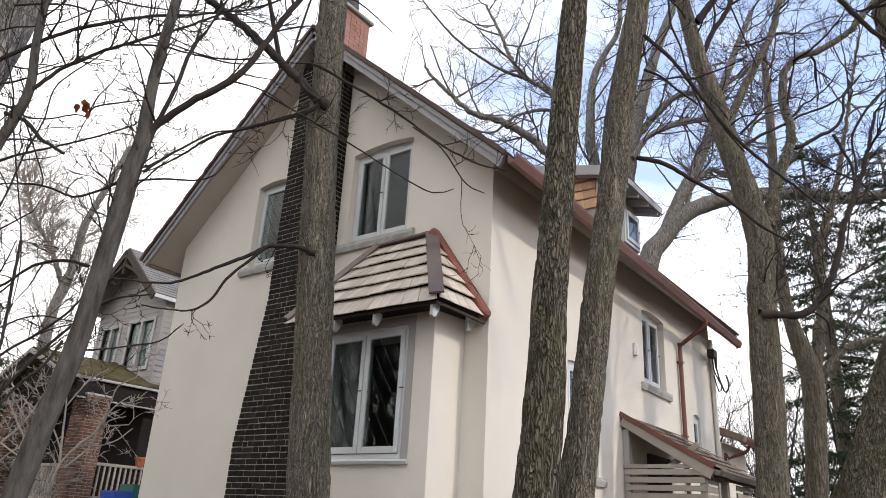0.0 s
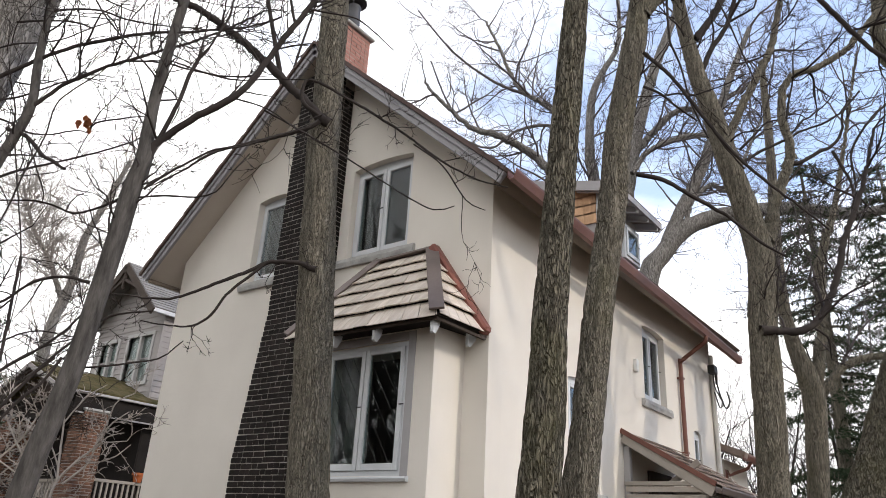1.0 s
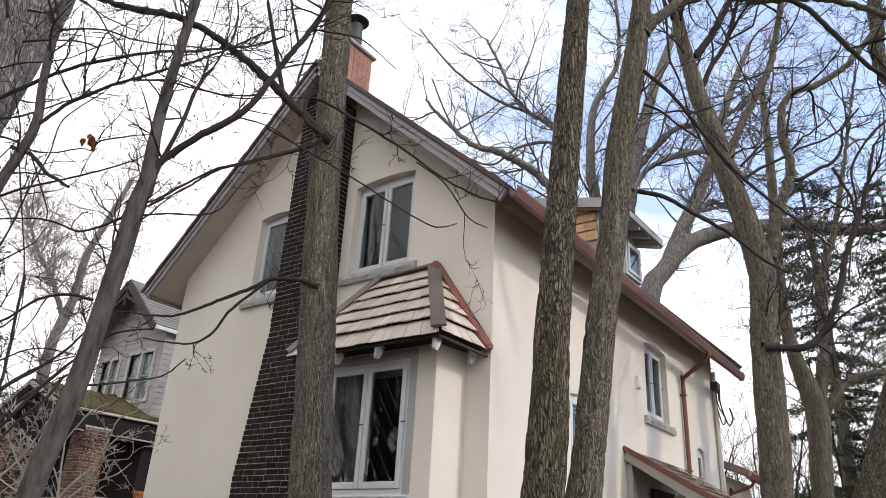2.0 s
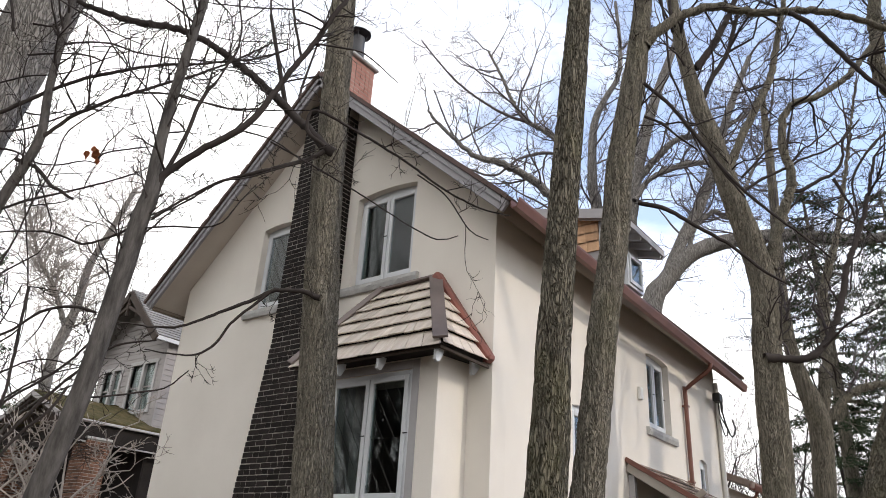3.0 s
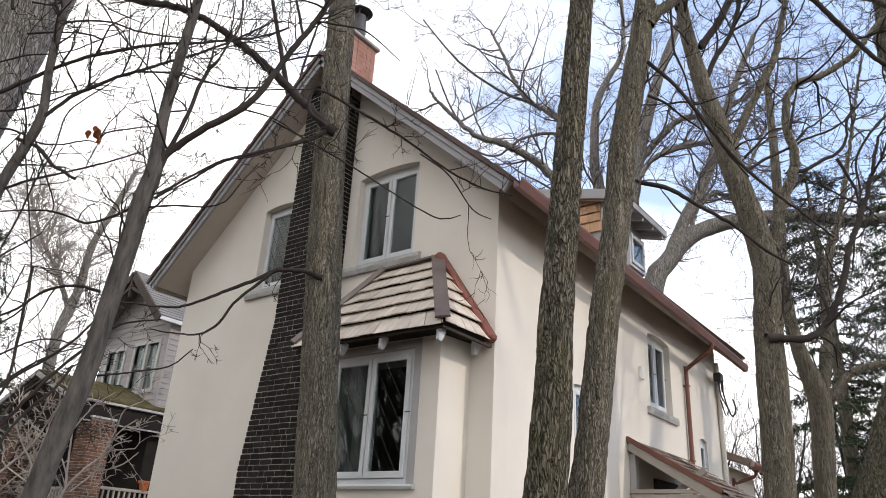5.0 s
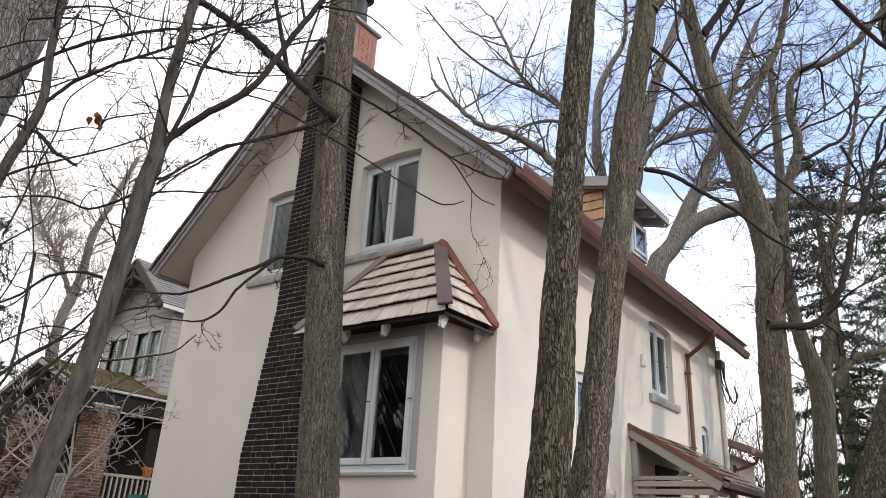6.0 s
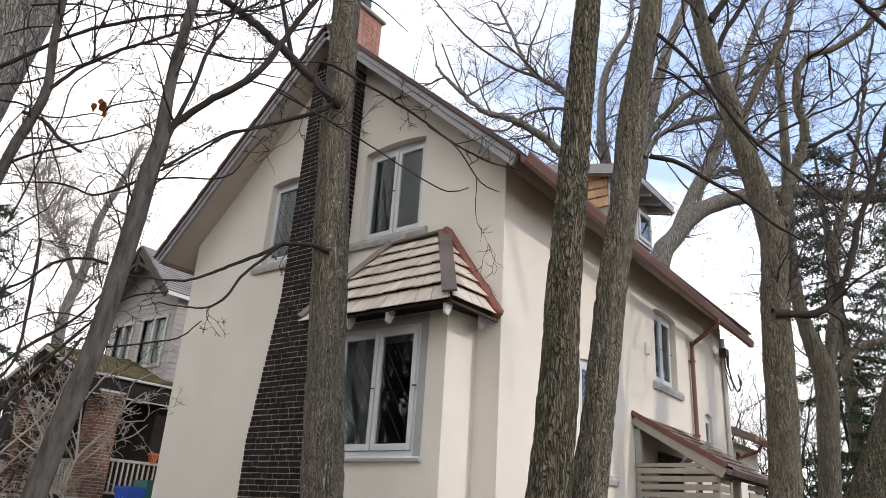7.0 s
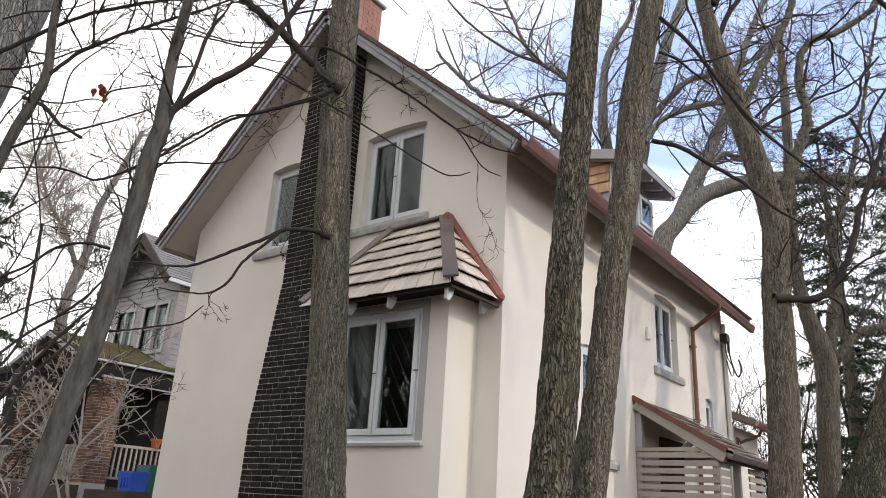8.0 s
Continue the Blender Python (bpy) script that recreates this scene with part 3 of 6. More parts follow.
ROWS_H = 6
for i in range(ROWS_H):
    t0, t1 = i / ROWS_H, min(1.0, (i + 1.12) / ROWS_H)

    def on_front(u, t):
        xl, xr = HX0 + (TX0 - HX0) * t, HX1 + (TX1 - HX1) * t
        return Vector((xl + (xr - xl) * u, EAVE_Y * (1 - t) - 0.005 * t, EAVE_Z + (TOP_Z - EAVE_Z) * t))
    wide = (HX1 - HX0) * (1 - t0) + (TX1 - TX0) * t0
    cuts = [0.0]
    while cuts[-1] < 1:
        cuts.append(min(1.0, cuts[-1] + random.uniform(0.11, 0.24) / wide))
    for u0, u1 in zip(cuts, cuts[1:]):
        drop = random.uniform(-0.006, 0.006) - (0.03 / 1.2 if i == 0 else 0)
        shake(on_front(u0 + 0.002, t0 + drop), on_front(u1 - 0.002, t0 + drop), on_front(u1 - 0.002, t1), on_front(u0 + 0.002, t1), HOOD_NORMAL,
              random.uniform(0.056, 0.068) * (0.5 if i == 0 else 1.0), SHAKE, hood_ob)
    for sx, ex, tx in ((1, HX1, TX1), (-1, HX0, TX0)):
        nrm = Vector((sx * (TOP_Z - EAVE_Z), 0, abs(ex - tx))).normalized()

        def on_side(u, t):
            return Vector((ex + (tx - ex) * t, (EAVE_Y * (1 - t)) * (1 - u) - 0.004, EAVE_Z + 0.02 * u + (TOP_Z - EAVE_Z) * t))
        deepness = -EAVE_Y * (1 - t0)
        m = max(1, round(deepness / 0.2))
        for k in range(m):
            u0, u1 = k / m + 0.006, (k + 1) / m - 0.006
            q = [on_side(u0, t0), on_side(u1, t0), on_side(u1, min(t1, 0.995)), on_side(u0, min(t1, 0.995))]
            if sx < 0:
                q = [q[1], q[0], q[3], q[2]]
            shake(*q, nrm, random.uniform(0.054, 0.064) * (0.5 if i == 0 else 1.0), SHAKE, hood_ob)
lift = Vector((0, -0.03, 0.06))


def flashing(name, a, b, w, material, parent, label, thick=0.012):
    return part(name, beam(a, b, w, thick, (0.3, -0.6, 0.7), 0.003), material, parent, label)


flashing("hip_cap", Vector((HX1, EAVE_Y, EAVE_Z)) + lift, Vector((TX1, -0.02, TOP_Z)) + lift, 0.165, BROWN_METAL, hood_ob, "brown metal hip cap", 0.03)
flashing("hip_cap", Vector((HX0, EAVE_Y, EAVE_Z)) + lift, Vector((TX0, -0.02, TOP_Z)) + lift, 0.10, BROWN_METAL, hood_ob, "brown metal hip cap", 0.03)
part("copper_flashing", beam((HX1 + 0.02, -0.06, EAVE_Z + 0.03), (TX1 + 0.02, -0.06, TOP_Z + 0.06), 0.12, 0.15, (0, 1, 0), 0.03), RED_COPPER, hood_ob, "copper wall flashing")
part("top_flashing", beam((TX0 - 0.03, -0.045, TOP_Z + 0.03), (TX1 + 0.05, -0.045, TOP_Z + 0.05), 0.09, 0.03, (0, 0, 1), 0.004), BROWN_METAL, hood_ob)
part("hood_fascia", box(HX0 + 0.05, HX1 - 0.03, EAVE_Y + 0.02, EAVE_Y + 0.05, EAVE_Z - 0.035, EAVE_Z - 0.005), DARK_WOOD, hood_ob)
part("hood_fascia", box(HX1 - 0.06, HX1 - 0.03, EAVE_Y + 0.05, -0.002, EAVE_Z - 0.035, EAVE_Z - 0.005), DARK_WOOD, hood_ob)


def bracket(p, out, parent, near=0.0):
    """A small painted bracket under the hood, curved on its lower side."""
    bm = bmesh.new()
    reach = 0.33 if near else 0.16
    prof = [(near, 0), (reach, 0), (reach, -0.14), (reach - 0.03, -0.16), (reach - 0.06, -0.15), (near + 0.01, -0.06)]
    a = [bm.verts.new((-0.018, -y, z)) for y, z in prof]
    b = [bm.verts.new((0.018, -y, z)) for y, z in prof]
    bm.faces.new(a)
    bm.faces.new(list(reversed(b)))
    for i in range(len(prof)):
        j = (i + 1) % len(prof)
        bm.faces.new((a[i], a[j], b[j], b[i]))
    bmesh.ops.recalc_face_normals(bm, faces=bm.faces)
    bmesh.ops.transform(bm, matrix=Matrix.Translation(p) @ Matrix.Rotation(out, 4, "Z"), verts=bm.verts)
    return part("bracket", bm, WHITE_PAINT, parent, "small pale painted bracket")


for x in (-2.18, -1.57, -0.945, -0.13):
    bracket((x, by, EAVE_Z - 0.005), 0, hood_ob, 0.2)
bracket((-0.19, -0.002, EAVE_Z + 0.03), 0, hood_ob)
bracket((-2.3, -0.002, EAVE_Z - 0.01), 0, hood_ob)

# ---------------------------------------------------------------- chimney
CH_Y = -0.30


def ch_half(z):
    """Half width of the stack: battered below the upper floor, straight above."""
    return 0.78 if z < 2.6 else (0.78 - 0.30 * min(1, (z - 2.6) / 2.0)) if z < 4.6 else 0.48 - 0.06 * min(1, (z - 4.6) / 4.4)


CH_X = -3.09
core = bmesh.new()
levels = [-0.1, 2.6, 3.2, 3.9, 4.6, 6.5, 8.15, 8.4]
ring = []
for z in levels:
    h = ch_half(z) - 0.008
    ring.append([core.verts.new(p) for p in ((CH_X - h, CH_Y + 0.002, z), (CH_X + h, CH_Y + 0.002, z), (CH_X + h, 0.0, z), (CH_X - h, 0.0, z))])
for a, b in zip(ring, ring[1:]):
    for i in range(4):
        core.faces.new((a[i], a[(i + 1) % 4], b[(i + 1) % 4], b[i]))
core.faces.new(ring[-1])
ST0, ST1 = CH_X - 0.14, CH_X + 0.42          # the bare stack above the roof
add_box(core, ST0 + 0.008, ST1 - 0.008, CH_Y + 0.004, 0.21, 8.2, 9.3)
bmesh.ops.recalc_face_normals(core, faces=core.faces)
chimney = part("chimney", core, SOOTY_MORTAR, house, "tall black painted brick chimney stack")

brick_meshes = {}


def brick_mesh(wx, wy, h, material):
    """Shared mesh of a slightly chamfered brick, its left bottom front corner at the origin."""
    key = (round(wx, 2), round(wy, 2), round(h, 3), material.name)
    if key not in brick_meshes:
        bm = bmesh.new()
        e = 0.004
        x1, y1 = key[0], key[1]
        q = [(0, 0), (x1, 0), (x1, y1), (0, y1)]
        rings_ = []
        for z, s in ((0, e), (e, 0), (h - e, 0), (h, e)):
            rings_.append([bm.verts.new((min(max(x, s), x1 - s), min(max(y, s), y1 - s), z)) for x, y in q])
        for a, b in zip(rings_, rings_[1:]):
            for i in range(4):
                bm.faces.new((a[i], a[(i + 1) % 4], b[(i + 1) % 4], b[i]))
        bm.faces.new(rings_[-1])
        bm.faces.new(list(reversed(rings_[0])))
        me = bpy.data.meshes.new("brick")
        bm.to_mesh(me)
        bm.free()
        me.materials.append(material)
        brick_meshes[key] = me
    return brick_meshes[key]


def course(x0, x1, z, h, joint, odd, stretcher=0.2, rnd=random):
    """Brick lengths along one course."""
    out, x = [], x0
    first = stretcher if not odd else stretcher / 2
    while x < x1 - 0.02:
        w = first if not out else (stretcher * rnd.uniform(0.94, 1.06) if rnd.random() < 0.66 else stretcher * rnd.uniform(0.46, 0.6))
        w = min(math.floor(w * 100) / 100, x1 - x)
        if x1 - (x + w + joint) < 0.045:
            w = x1 - x
        out.append((x, w))
        x += w + joint * 1.25
    return out


def joined_bricks(name, items, material, parent, label=""):
    vs, fs = [], []
    for x, y, z, wx, wy, h in items:
        b, e = len(vs), 0.004
        for zz, s in ((z, e), (z + e, 0), (z + h - e, 0), (z + h, e)):
            vs += [(x + s, y + s, zz), (x + wx - s, y + s, zz), (x + wx - s, y + wy - s, zz), (x + s, y + wy - s, zz)]
        for k in range(3):
            for i in range(4):
                j = (i + 1) % 4
                fs.append((b + 4 * k + i, b + 4 * k + j, b + 4 * k + 4 + j, b + 4 * k + 4 + i))
        fs.append((b + 12, b + 13, b + 14, b + 15))
    me = bpy.data.meshes.new(name)
    me.from_pydata(vs, [], fs)
    me.materials.append(material)
    ob = new(name, me)
    ob.parent = parent
    tagged(ob, label, kind="stuff")
    return ob


COURSE, JOINT = 0.075, 0.011
rest, near_bricks = [], 0
brng = random.Random(4)
for i in range(int(8.6 / COURSE)):
    z = 0.02 + i * COURSE
    h = ch_half(z + COURSE / 2)
    for x, w in course(CH_X - h, CH_X + h, z, COURSE, JOINT, i % 2, 0.2, brng):
        y = CH_Y - brng.uniform(0.003, 0.009)
        if z + 0.18 > roof_z(x if x < RIDGE_X else x + w):
            continue
        if 1.75 < z < 5.4 and near_bricks < 300:
            ob = new("brick", brick_mesh(w, 0.1, COURSE - JOINT, BLACK_BRICK))
            ob.parent = chimney
            ob.location = (x, y, z + brng.uniform(-0.003, 0.003))
            ob.rotation_euler = (0, brng.uniform(-0.012, 0.012), brng.uniform(-0.012, 0.012))
            near_bricks += 1
        else:
            rest.append((x, y, z, w, 0.1, COURSE - JOINT))
    for y0, w in course(CH_Y + 0.11, -0.01, z, COURSE, JOINT, i % 2, 0.2, brng):
        if z > 8.15:
            break
        rest.append((CH_X + h - 0.1, y0, z, 0.1 + brng.uniform(0, 0.004), w, COURSE - JOINT))
        rest.append((CH_X - h - brng.uniform(0, 0.004), y0, z, 0.1, w, COURSE - JOINT))
joined_bricks("brickwork", rest, BLACK_BRICK, chimney, "black painted brickwork")
red = []
for i in range(int(0.68 / COURSE)):
    z = 8.62 + i * COURSE
    for x, w in course(ST0, ST1, z, COURSE, JOINT, i % 2, 0.2, brng):
        red.append((x, CH_Y - 0.004, z, w, 0.1, COURSE - JOINT))
        red.append((x, 0.22 - 0.096, z, w, 0.1, COURSE - JOINT))
    for y0, w in course(CH_Y + 0.11, 0.11, z, COURSE, JOINT, i % 2, 0.2, brng):
        red.append((ST1 - 0.096, y0, z, 0.1, w, COURSE - JOINT))
        red.append((ST0 - 0.004, y0, z, 0.1, w, COURSE - JOINT))
joined_bricks("stack_brickwork", red, RED_BRICK, chimney, "bare red brickwork above the roof")
part("chimney_cap", box(ST0 - 0.06, ST1 + 0.06, CH_Y - 0.06, 0.28, 9.30, 9.36, None, 0.015), STONE, chimney, "stone chimney cap")
tube_part("flue", [(CH_X + 0.22, -0.04, 9.34, 0.125), (CH_X + 0.22, -0.04, 9.62, 0.125), (CH_X + 0.22, -0.04, 9.92, 0.11)], GALV, chimney, 14, 0.2, "metal flue pipe")
bm = bmesh.new()
bmesh.ops.create_cone(bm, cap_ends=True, segments=16, radius1=0.21, radius2=0.05, depth=0.12, matrix=Matrix.Translation((CH_X + 0.22, -0.04, 10.06)))
part("flue_cowl", bm, GALV, chimney, "dark conical cowl")
for a in range(4):
    q = radians(45 + 90 * a)
    part("cowl_leg", beam((CH_X + 0.2 + 0.13 * math.cos(q), -0.04 + 0.13 * math.sin(q), 9.88), (CH_X + 0.2 + 0.15 * math.cos(q), -0.04 + 0.15 * math.sin(q), 10.02), 0.012, 0.012, (0, 1, 0)), GALV, chimney)

# ---------------------------------------------------------------- dormer on the east slope
DY0, DY1, DX = 3.4, 4.95, -0.22
d_top = 7.28
dorm = part("dormer", box(-2.2, DX, DY0, DY1, 6.1, d_top), SIDING, house, "shed dormer with new cedar shingle cheeks")
z = roof_z(-1.2) - 0.5
row = 0
while z < 7.7:
    x = -2.1
    while x < DX:
        w = min(random.uniform(0.1, 0.19), DX - x)
        zt = d_top + 0.02 + 0.25 * (DX - x) if z + 0.17 > d_top else z + 0.17
        if roof_z(x + w) < z + 0.17 and w > 0.02 and z < d_top + 0.22 * (DX - x):
            part("shingle", box(x + 0.002, x + w - 0.002, DY0 - 0.03, DY0 + 0.001, z, z + 0.19, Matrix.Translation((0, 0, 0))), CEDAR, dorm)
        x += w
    z += 0.165
    row += 1
roof = bmesh.new()
add_beam(roof, (-2.6, (DY0 + DY1) / 2, 8.02), (0.22, (DY0 + DY1) / 2, 7.30), DY1 - DY0 + 0.36, 0.05)
part("dormer_roof", roof, ROOFING, dorm)
part("dormer_soffit", beam((-0.28, (DY0 + DY1) / 2, 7.392), (0.2, (DY0 + DY1) / 2, 7.269), DY1 - DY0 + 0.32, 0.012), OLD_PAINT, dorm, "pale boarded eaves soffit")
part("dormer_front", box(DX + 0.002, DX + 0.03, DY0, DY1, 6.2, d_top), WHITE_PAINT, dorm, "white painted dormer front")
for y in (DY0 - 0.18, DY1 + 0.18):
    part("dormer_fascia", beam((-2.5, y, 7.93), (0.22, y, 7.23), 0.04, 0.17), GREY_PAINT, dorm, "grey painted fascia")
part("dormer_fascia", beam((0.22, DY0 - 0.2, 7.24), (0.22, DY1 + 0.2, 7.24), 0.03, 0.10), GREY_PAINT, dorm)
for k in range(5):
    y = DY0 - 0.1 + k * (DY1 - DY0 + 0.2) / 4
    part("rafter_tail", beam((-0.5, y, 7.38), (0.20, y, 7.20), 0.05, 0.11), WHITE_PAINT, dorm)
dw = window(house, Matrix.Translation((DX + 0.12, 0, 0)) @ SIDE, (DY1 - 0.75, DY1 - 0.1, 6.40, 7.05), deep=0.03, leaves=1, sill=None)

# side wall fittings
meter = empty("wall_box", "small white box on the stucco side wall", "wall box")
part("body", box(0.002, 0.05, 4.13, 4.24, 4.42, 4.62, None, 0.006), BRIGHT_WHITE, meter)
part("lid", box(0.05, 0.058, 4.14, 4.23, 4.43, 4.61, None, 0.003), BRIGHT_WHITE, meter)
lamp = empty("service_cables", "black service cables looped on the house corner", "cable")
part("junction_box", box(0.10, 0.24, 7.55, 7.75, 5.1, 5.26, None, 0.01), BLACK_CABLE, lamp)
tube_part("cable", [(0.12, 7.9, 5.35, 0.018), (0.14, 7.95, 5.0, 0.018), (0.18, 8.02, 4.7, 0.018), (0.24, 8.1, 4.5, 0.018), (0.3, 8.16, 4.65, 0.018), (0.26, 8.14, 4.85, 0.018)], BLACK_CABLE, lamp, 6, 0.06)
tube_part("cable", [(0.1, 7.88, 5.3, 0.014), (0.12, 7.88, 4.9, 0.014), (0.2, 8.0, 4.62, 0.014), (0.16, 7.95, 4.5, 0.014), (0.1, 7.9, 4.8, 0.014)], BLACK_CABLE, lamp, 6, 0.06)
tube_part("cable", [(0.15, 7.9, 5.3, 0.03), (0.15, 7.92, 5.1, 0.03), (0.14, 7.93, 4.95, 0.024)], BLACK_CABLE, lamp, 6, 0.06)

# ---------------------------------------------------------------- side porch with slatted screen
porch = empty("side_porch", "small side porch with shake roof and slatted screens", "porch")
PY0, PY1, PXE = 3.58, 5.75, 1.30
pz0, pz1 = 3.42, 2.66
pn = Vector((pz0 - pz1, 0, PXE)).normalized()
proof = part("roof", beam((0.01, (PY0 + PY1) / 2, pz0 - 0.05), (PXE, (PY0 + PY1) / 2, pz1 - 0.05), PY1 - PY0, 0.05), SOFFIT, porch, "lean-to roof of weathered cedar shakes")
NR = 7
for i in range(NR):
    t0, t1 = i / NR, (i + 1.12) / NR
    y = PY0 - 0.03
    while y < PY1:
        w = min(random.uniform(0.11, 0.22), PY1 + 0.03 - y)
        e = random.uniform(-0.006, 0.006)

        def on(yy, t):
            return Vector((PXE + 0.04 + (0.01 - PXE - 0.04) * t, yy, pz1 - 0.03 + (pz0 - pz1 + 0.02) * t))
        shake(on(y + 0.002, t0 + e), on(y + w - 0.002, t0 + e), on(y + w - 0.002, min(t1, 1)), on(y + 0.002, min(t1, 1)), pn, random.uniform(0.03, 0.042), PORCH_SHAKE, proof)
        y += w
part("rake_board", beam((0.02, PY0 - 0.01, pz0 - 0.10), (PXE - 0.02, PY0 - 0.01, pz1 - 0.10), 0.04, 0.14, (0, 0, 1), 0.004), SLAT_WOOD, porch)
part("rake_flashing", beam((-0.0, PY0 - 0.035, pz0 + 0.0), (PXE + 0.02, PY0 - 0.035, pz1 - 0.0), 0.03, 0.07, (0, 0, 1), 0.004), COPPER, porch, "copper edge flashing")
part("eave_board", beam((PXE - 0.02, PY0, pz1 - 0.09), (PXE - 0.02, PY1, pz1 - 0.09), 0.03, 0.1), DARK_WOOD, porch)
half_pipe((PXE + 0.02, PY0 - 0.05, pz1 - 0.03), (PXE + 0.02, PY1 + 0.05, pz1 - 0.03), 0.08, 0.07, BROWN_METAL, porch, "eave_gutter")
for x, y, zt in ((0.05, 3.66, 3.2), (1.13, 3.66, 2.6), (1.13, 4.55, 2.6), (1.13, 5.65, 2.6)):
    part("post", box(x - 0.045, x + 0.045, y - 0.045, y + 0.045, 0, zt, None, 0.005), SLAT_WOOD if x > 1 else GREY_PAINT, porch)
part("brace", beam((0.55, 3.75, 2.62), (1.05, 3.75, 2.98), 0.05, 0.08), SLAT_WOOD, porch)
part("brace", beam((0.5, 5.4, 2.62), (1.0, 5.4, 2.9), 0.05, 0.08), SLAT_WOOD, porch)
part("cross_beam", beam((0.0, 5.45, 2.66), (1.13, 5.45, 2.66), 0.06, 0.12), SLAT_WOOD, porch)
slat = box(0.04, 1.17, 3.58, 3.60, 0, 0.075, None, 0.003)
me_slat = bpy.data.meshes.new("slat")
slat.to_mesh(me_slat)
me_slat.materials.append(SLAT_WOOD)
slat.free()
side_slat = box(1.17, 1.19, 3.60, 4.05, 0, 0.075, None, 0.003)
me_side = bpy.data.meshes.new("slat")
side_slat.to_mesh(me_side)
me_side.materials.append(SLAT_WOOD)
side_slat.free()
far_slat = box(1.17, 1.19, 4.95, 5.75, 0, 0.075, None, 0.003)
me_far = bpy.data.meshes.new("slat")
far_slat.to_mesh(me_far)
me_far.materials.append(SLAT_WOOD)
far_slat.free()
k = 0
while 2.56 - k * 0.107 > 0.1:
    z = 2.56 - k * 0.107
    for me in (me_slat, me_side, me_far):
        if me is me_slat or z < 2.5:
            ob = new("slat", me)
            ob.parent = porch
            ob.location = (0, random.uniform(-0.002, 0.002), z)
    k += 1
part("top_rail", box(0.02, 1.10, 3.565, 3.605, 2.645, 2.70, None, 0.004), SLAT_WOOD, porch)
door = part("door", box(0.002, 0.05, 4.5, 5.4, 0.9, 2.95), DARK_WOOD, porch, "dark side door in the porch")

# rear wing seen past the corner
wing = empty("rear_porch", "low rear porch with brown shingled roof", "porch")
part("roof", beam((-1.3, 10.0, 4.35), (0.28, 10.0, 3.72), 2.2, 0.12), PORCH_SHAKE, wing)
part("wall", box(-1.6, -0.25, 9.2, 10.9, 0, 3.7), STUCCO, wing)
half_pipe((0.26, 8.88, 3.72), (0.26, 11.1, 3.72), 0.1, 0.1, COPPER, wing)
tube_part("downspout", [(0.31, 9.2, 3.62, 0.035), (0.25, 9.2, 3.5, 0.035), (-0.12, 9.2, 3.36, 0.035), (-0.19, 9.2, 3.2, 0.035), (-0.19, 9.2, 0.0, 0.035)], COPPER, wing)


# ---------------------------------------------------------------- trees
def unit(v):
    return v / (np.linalg.norm(v) + 1e-9)


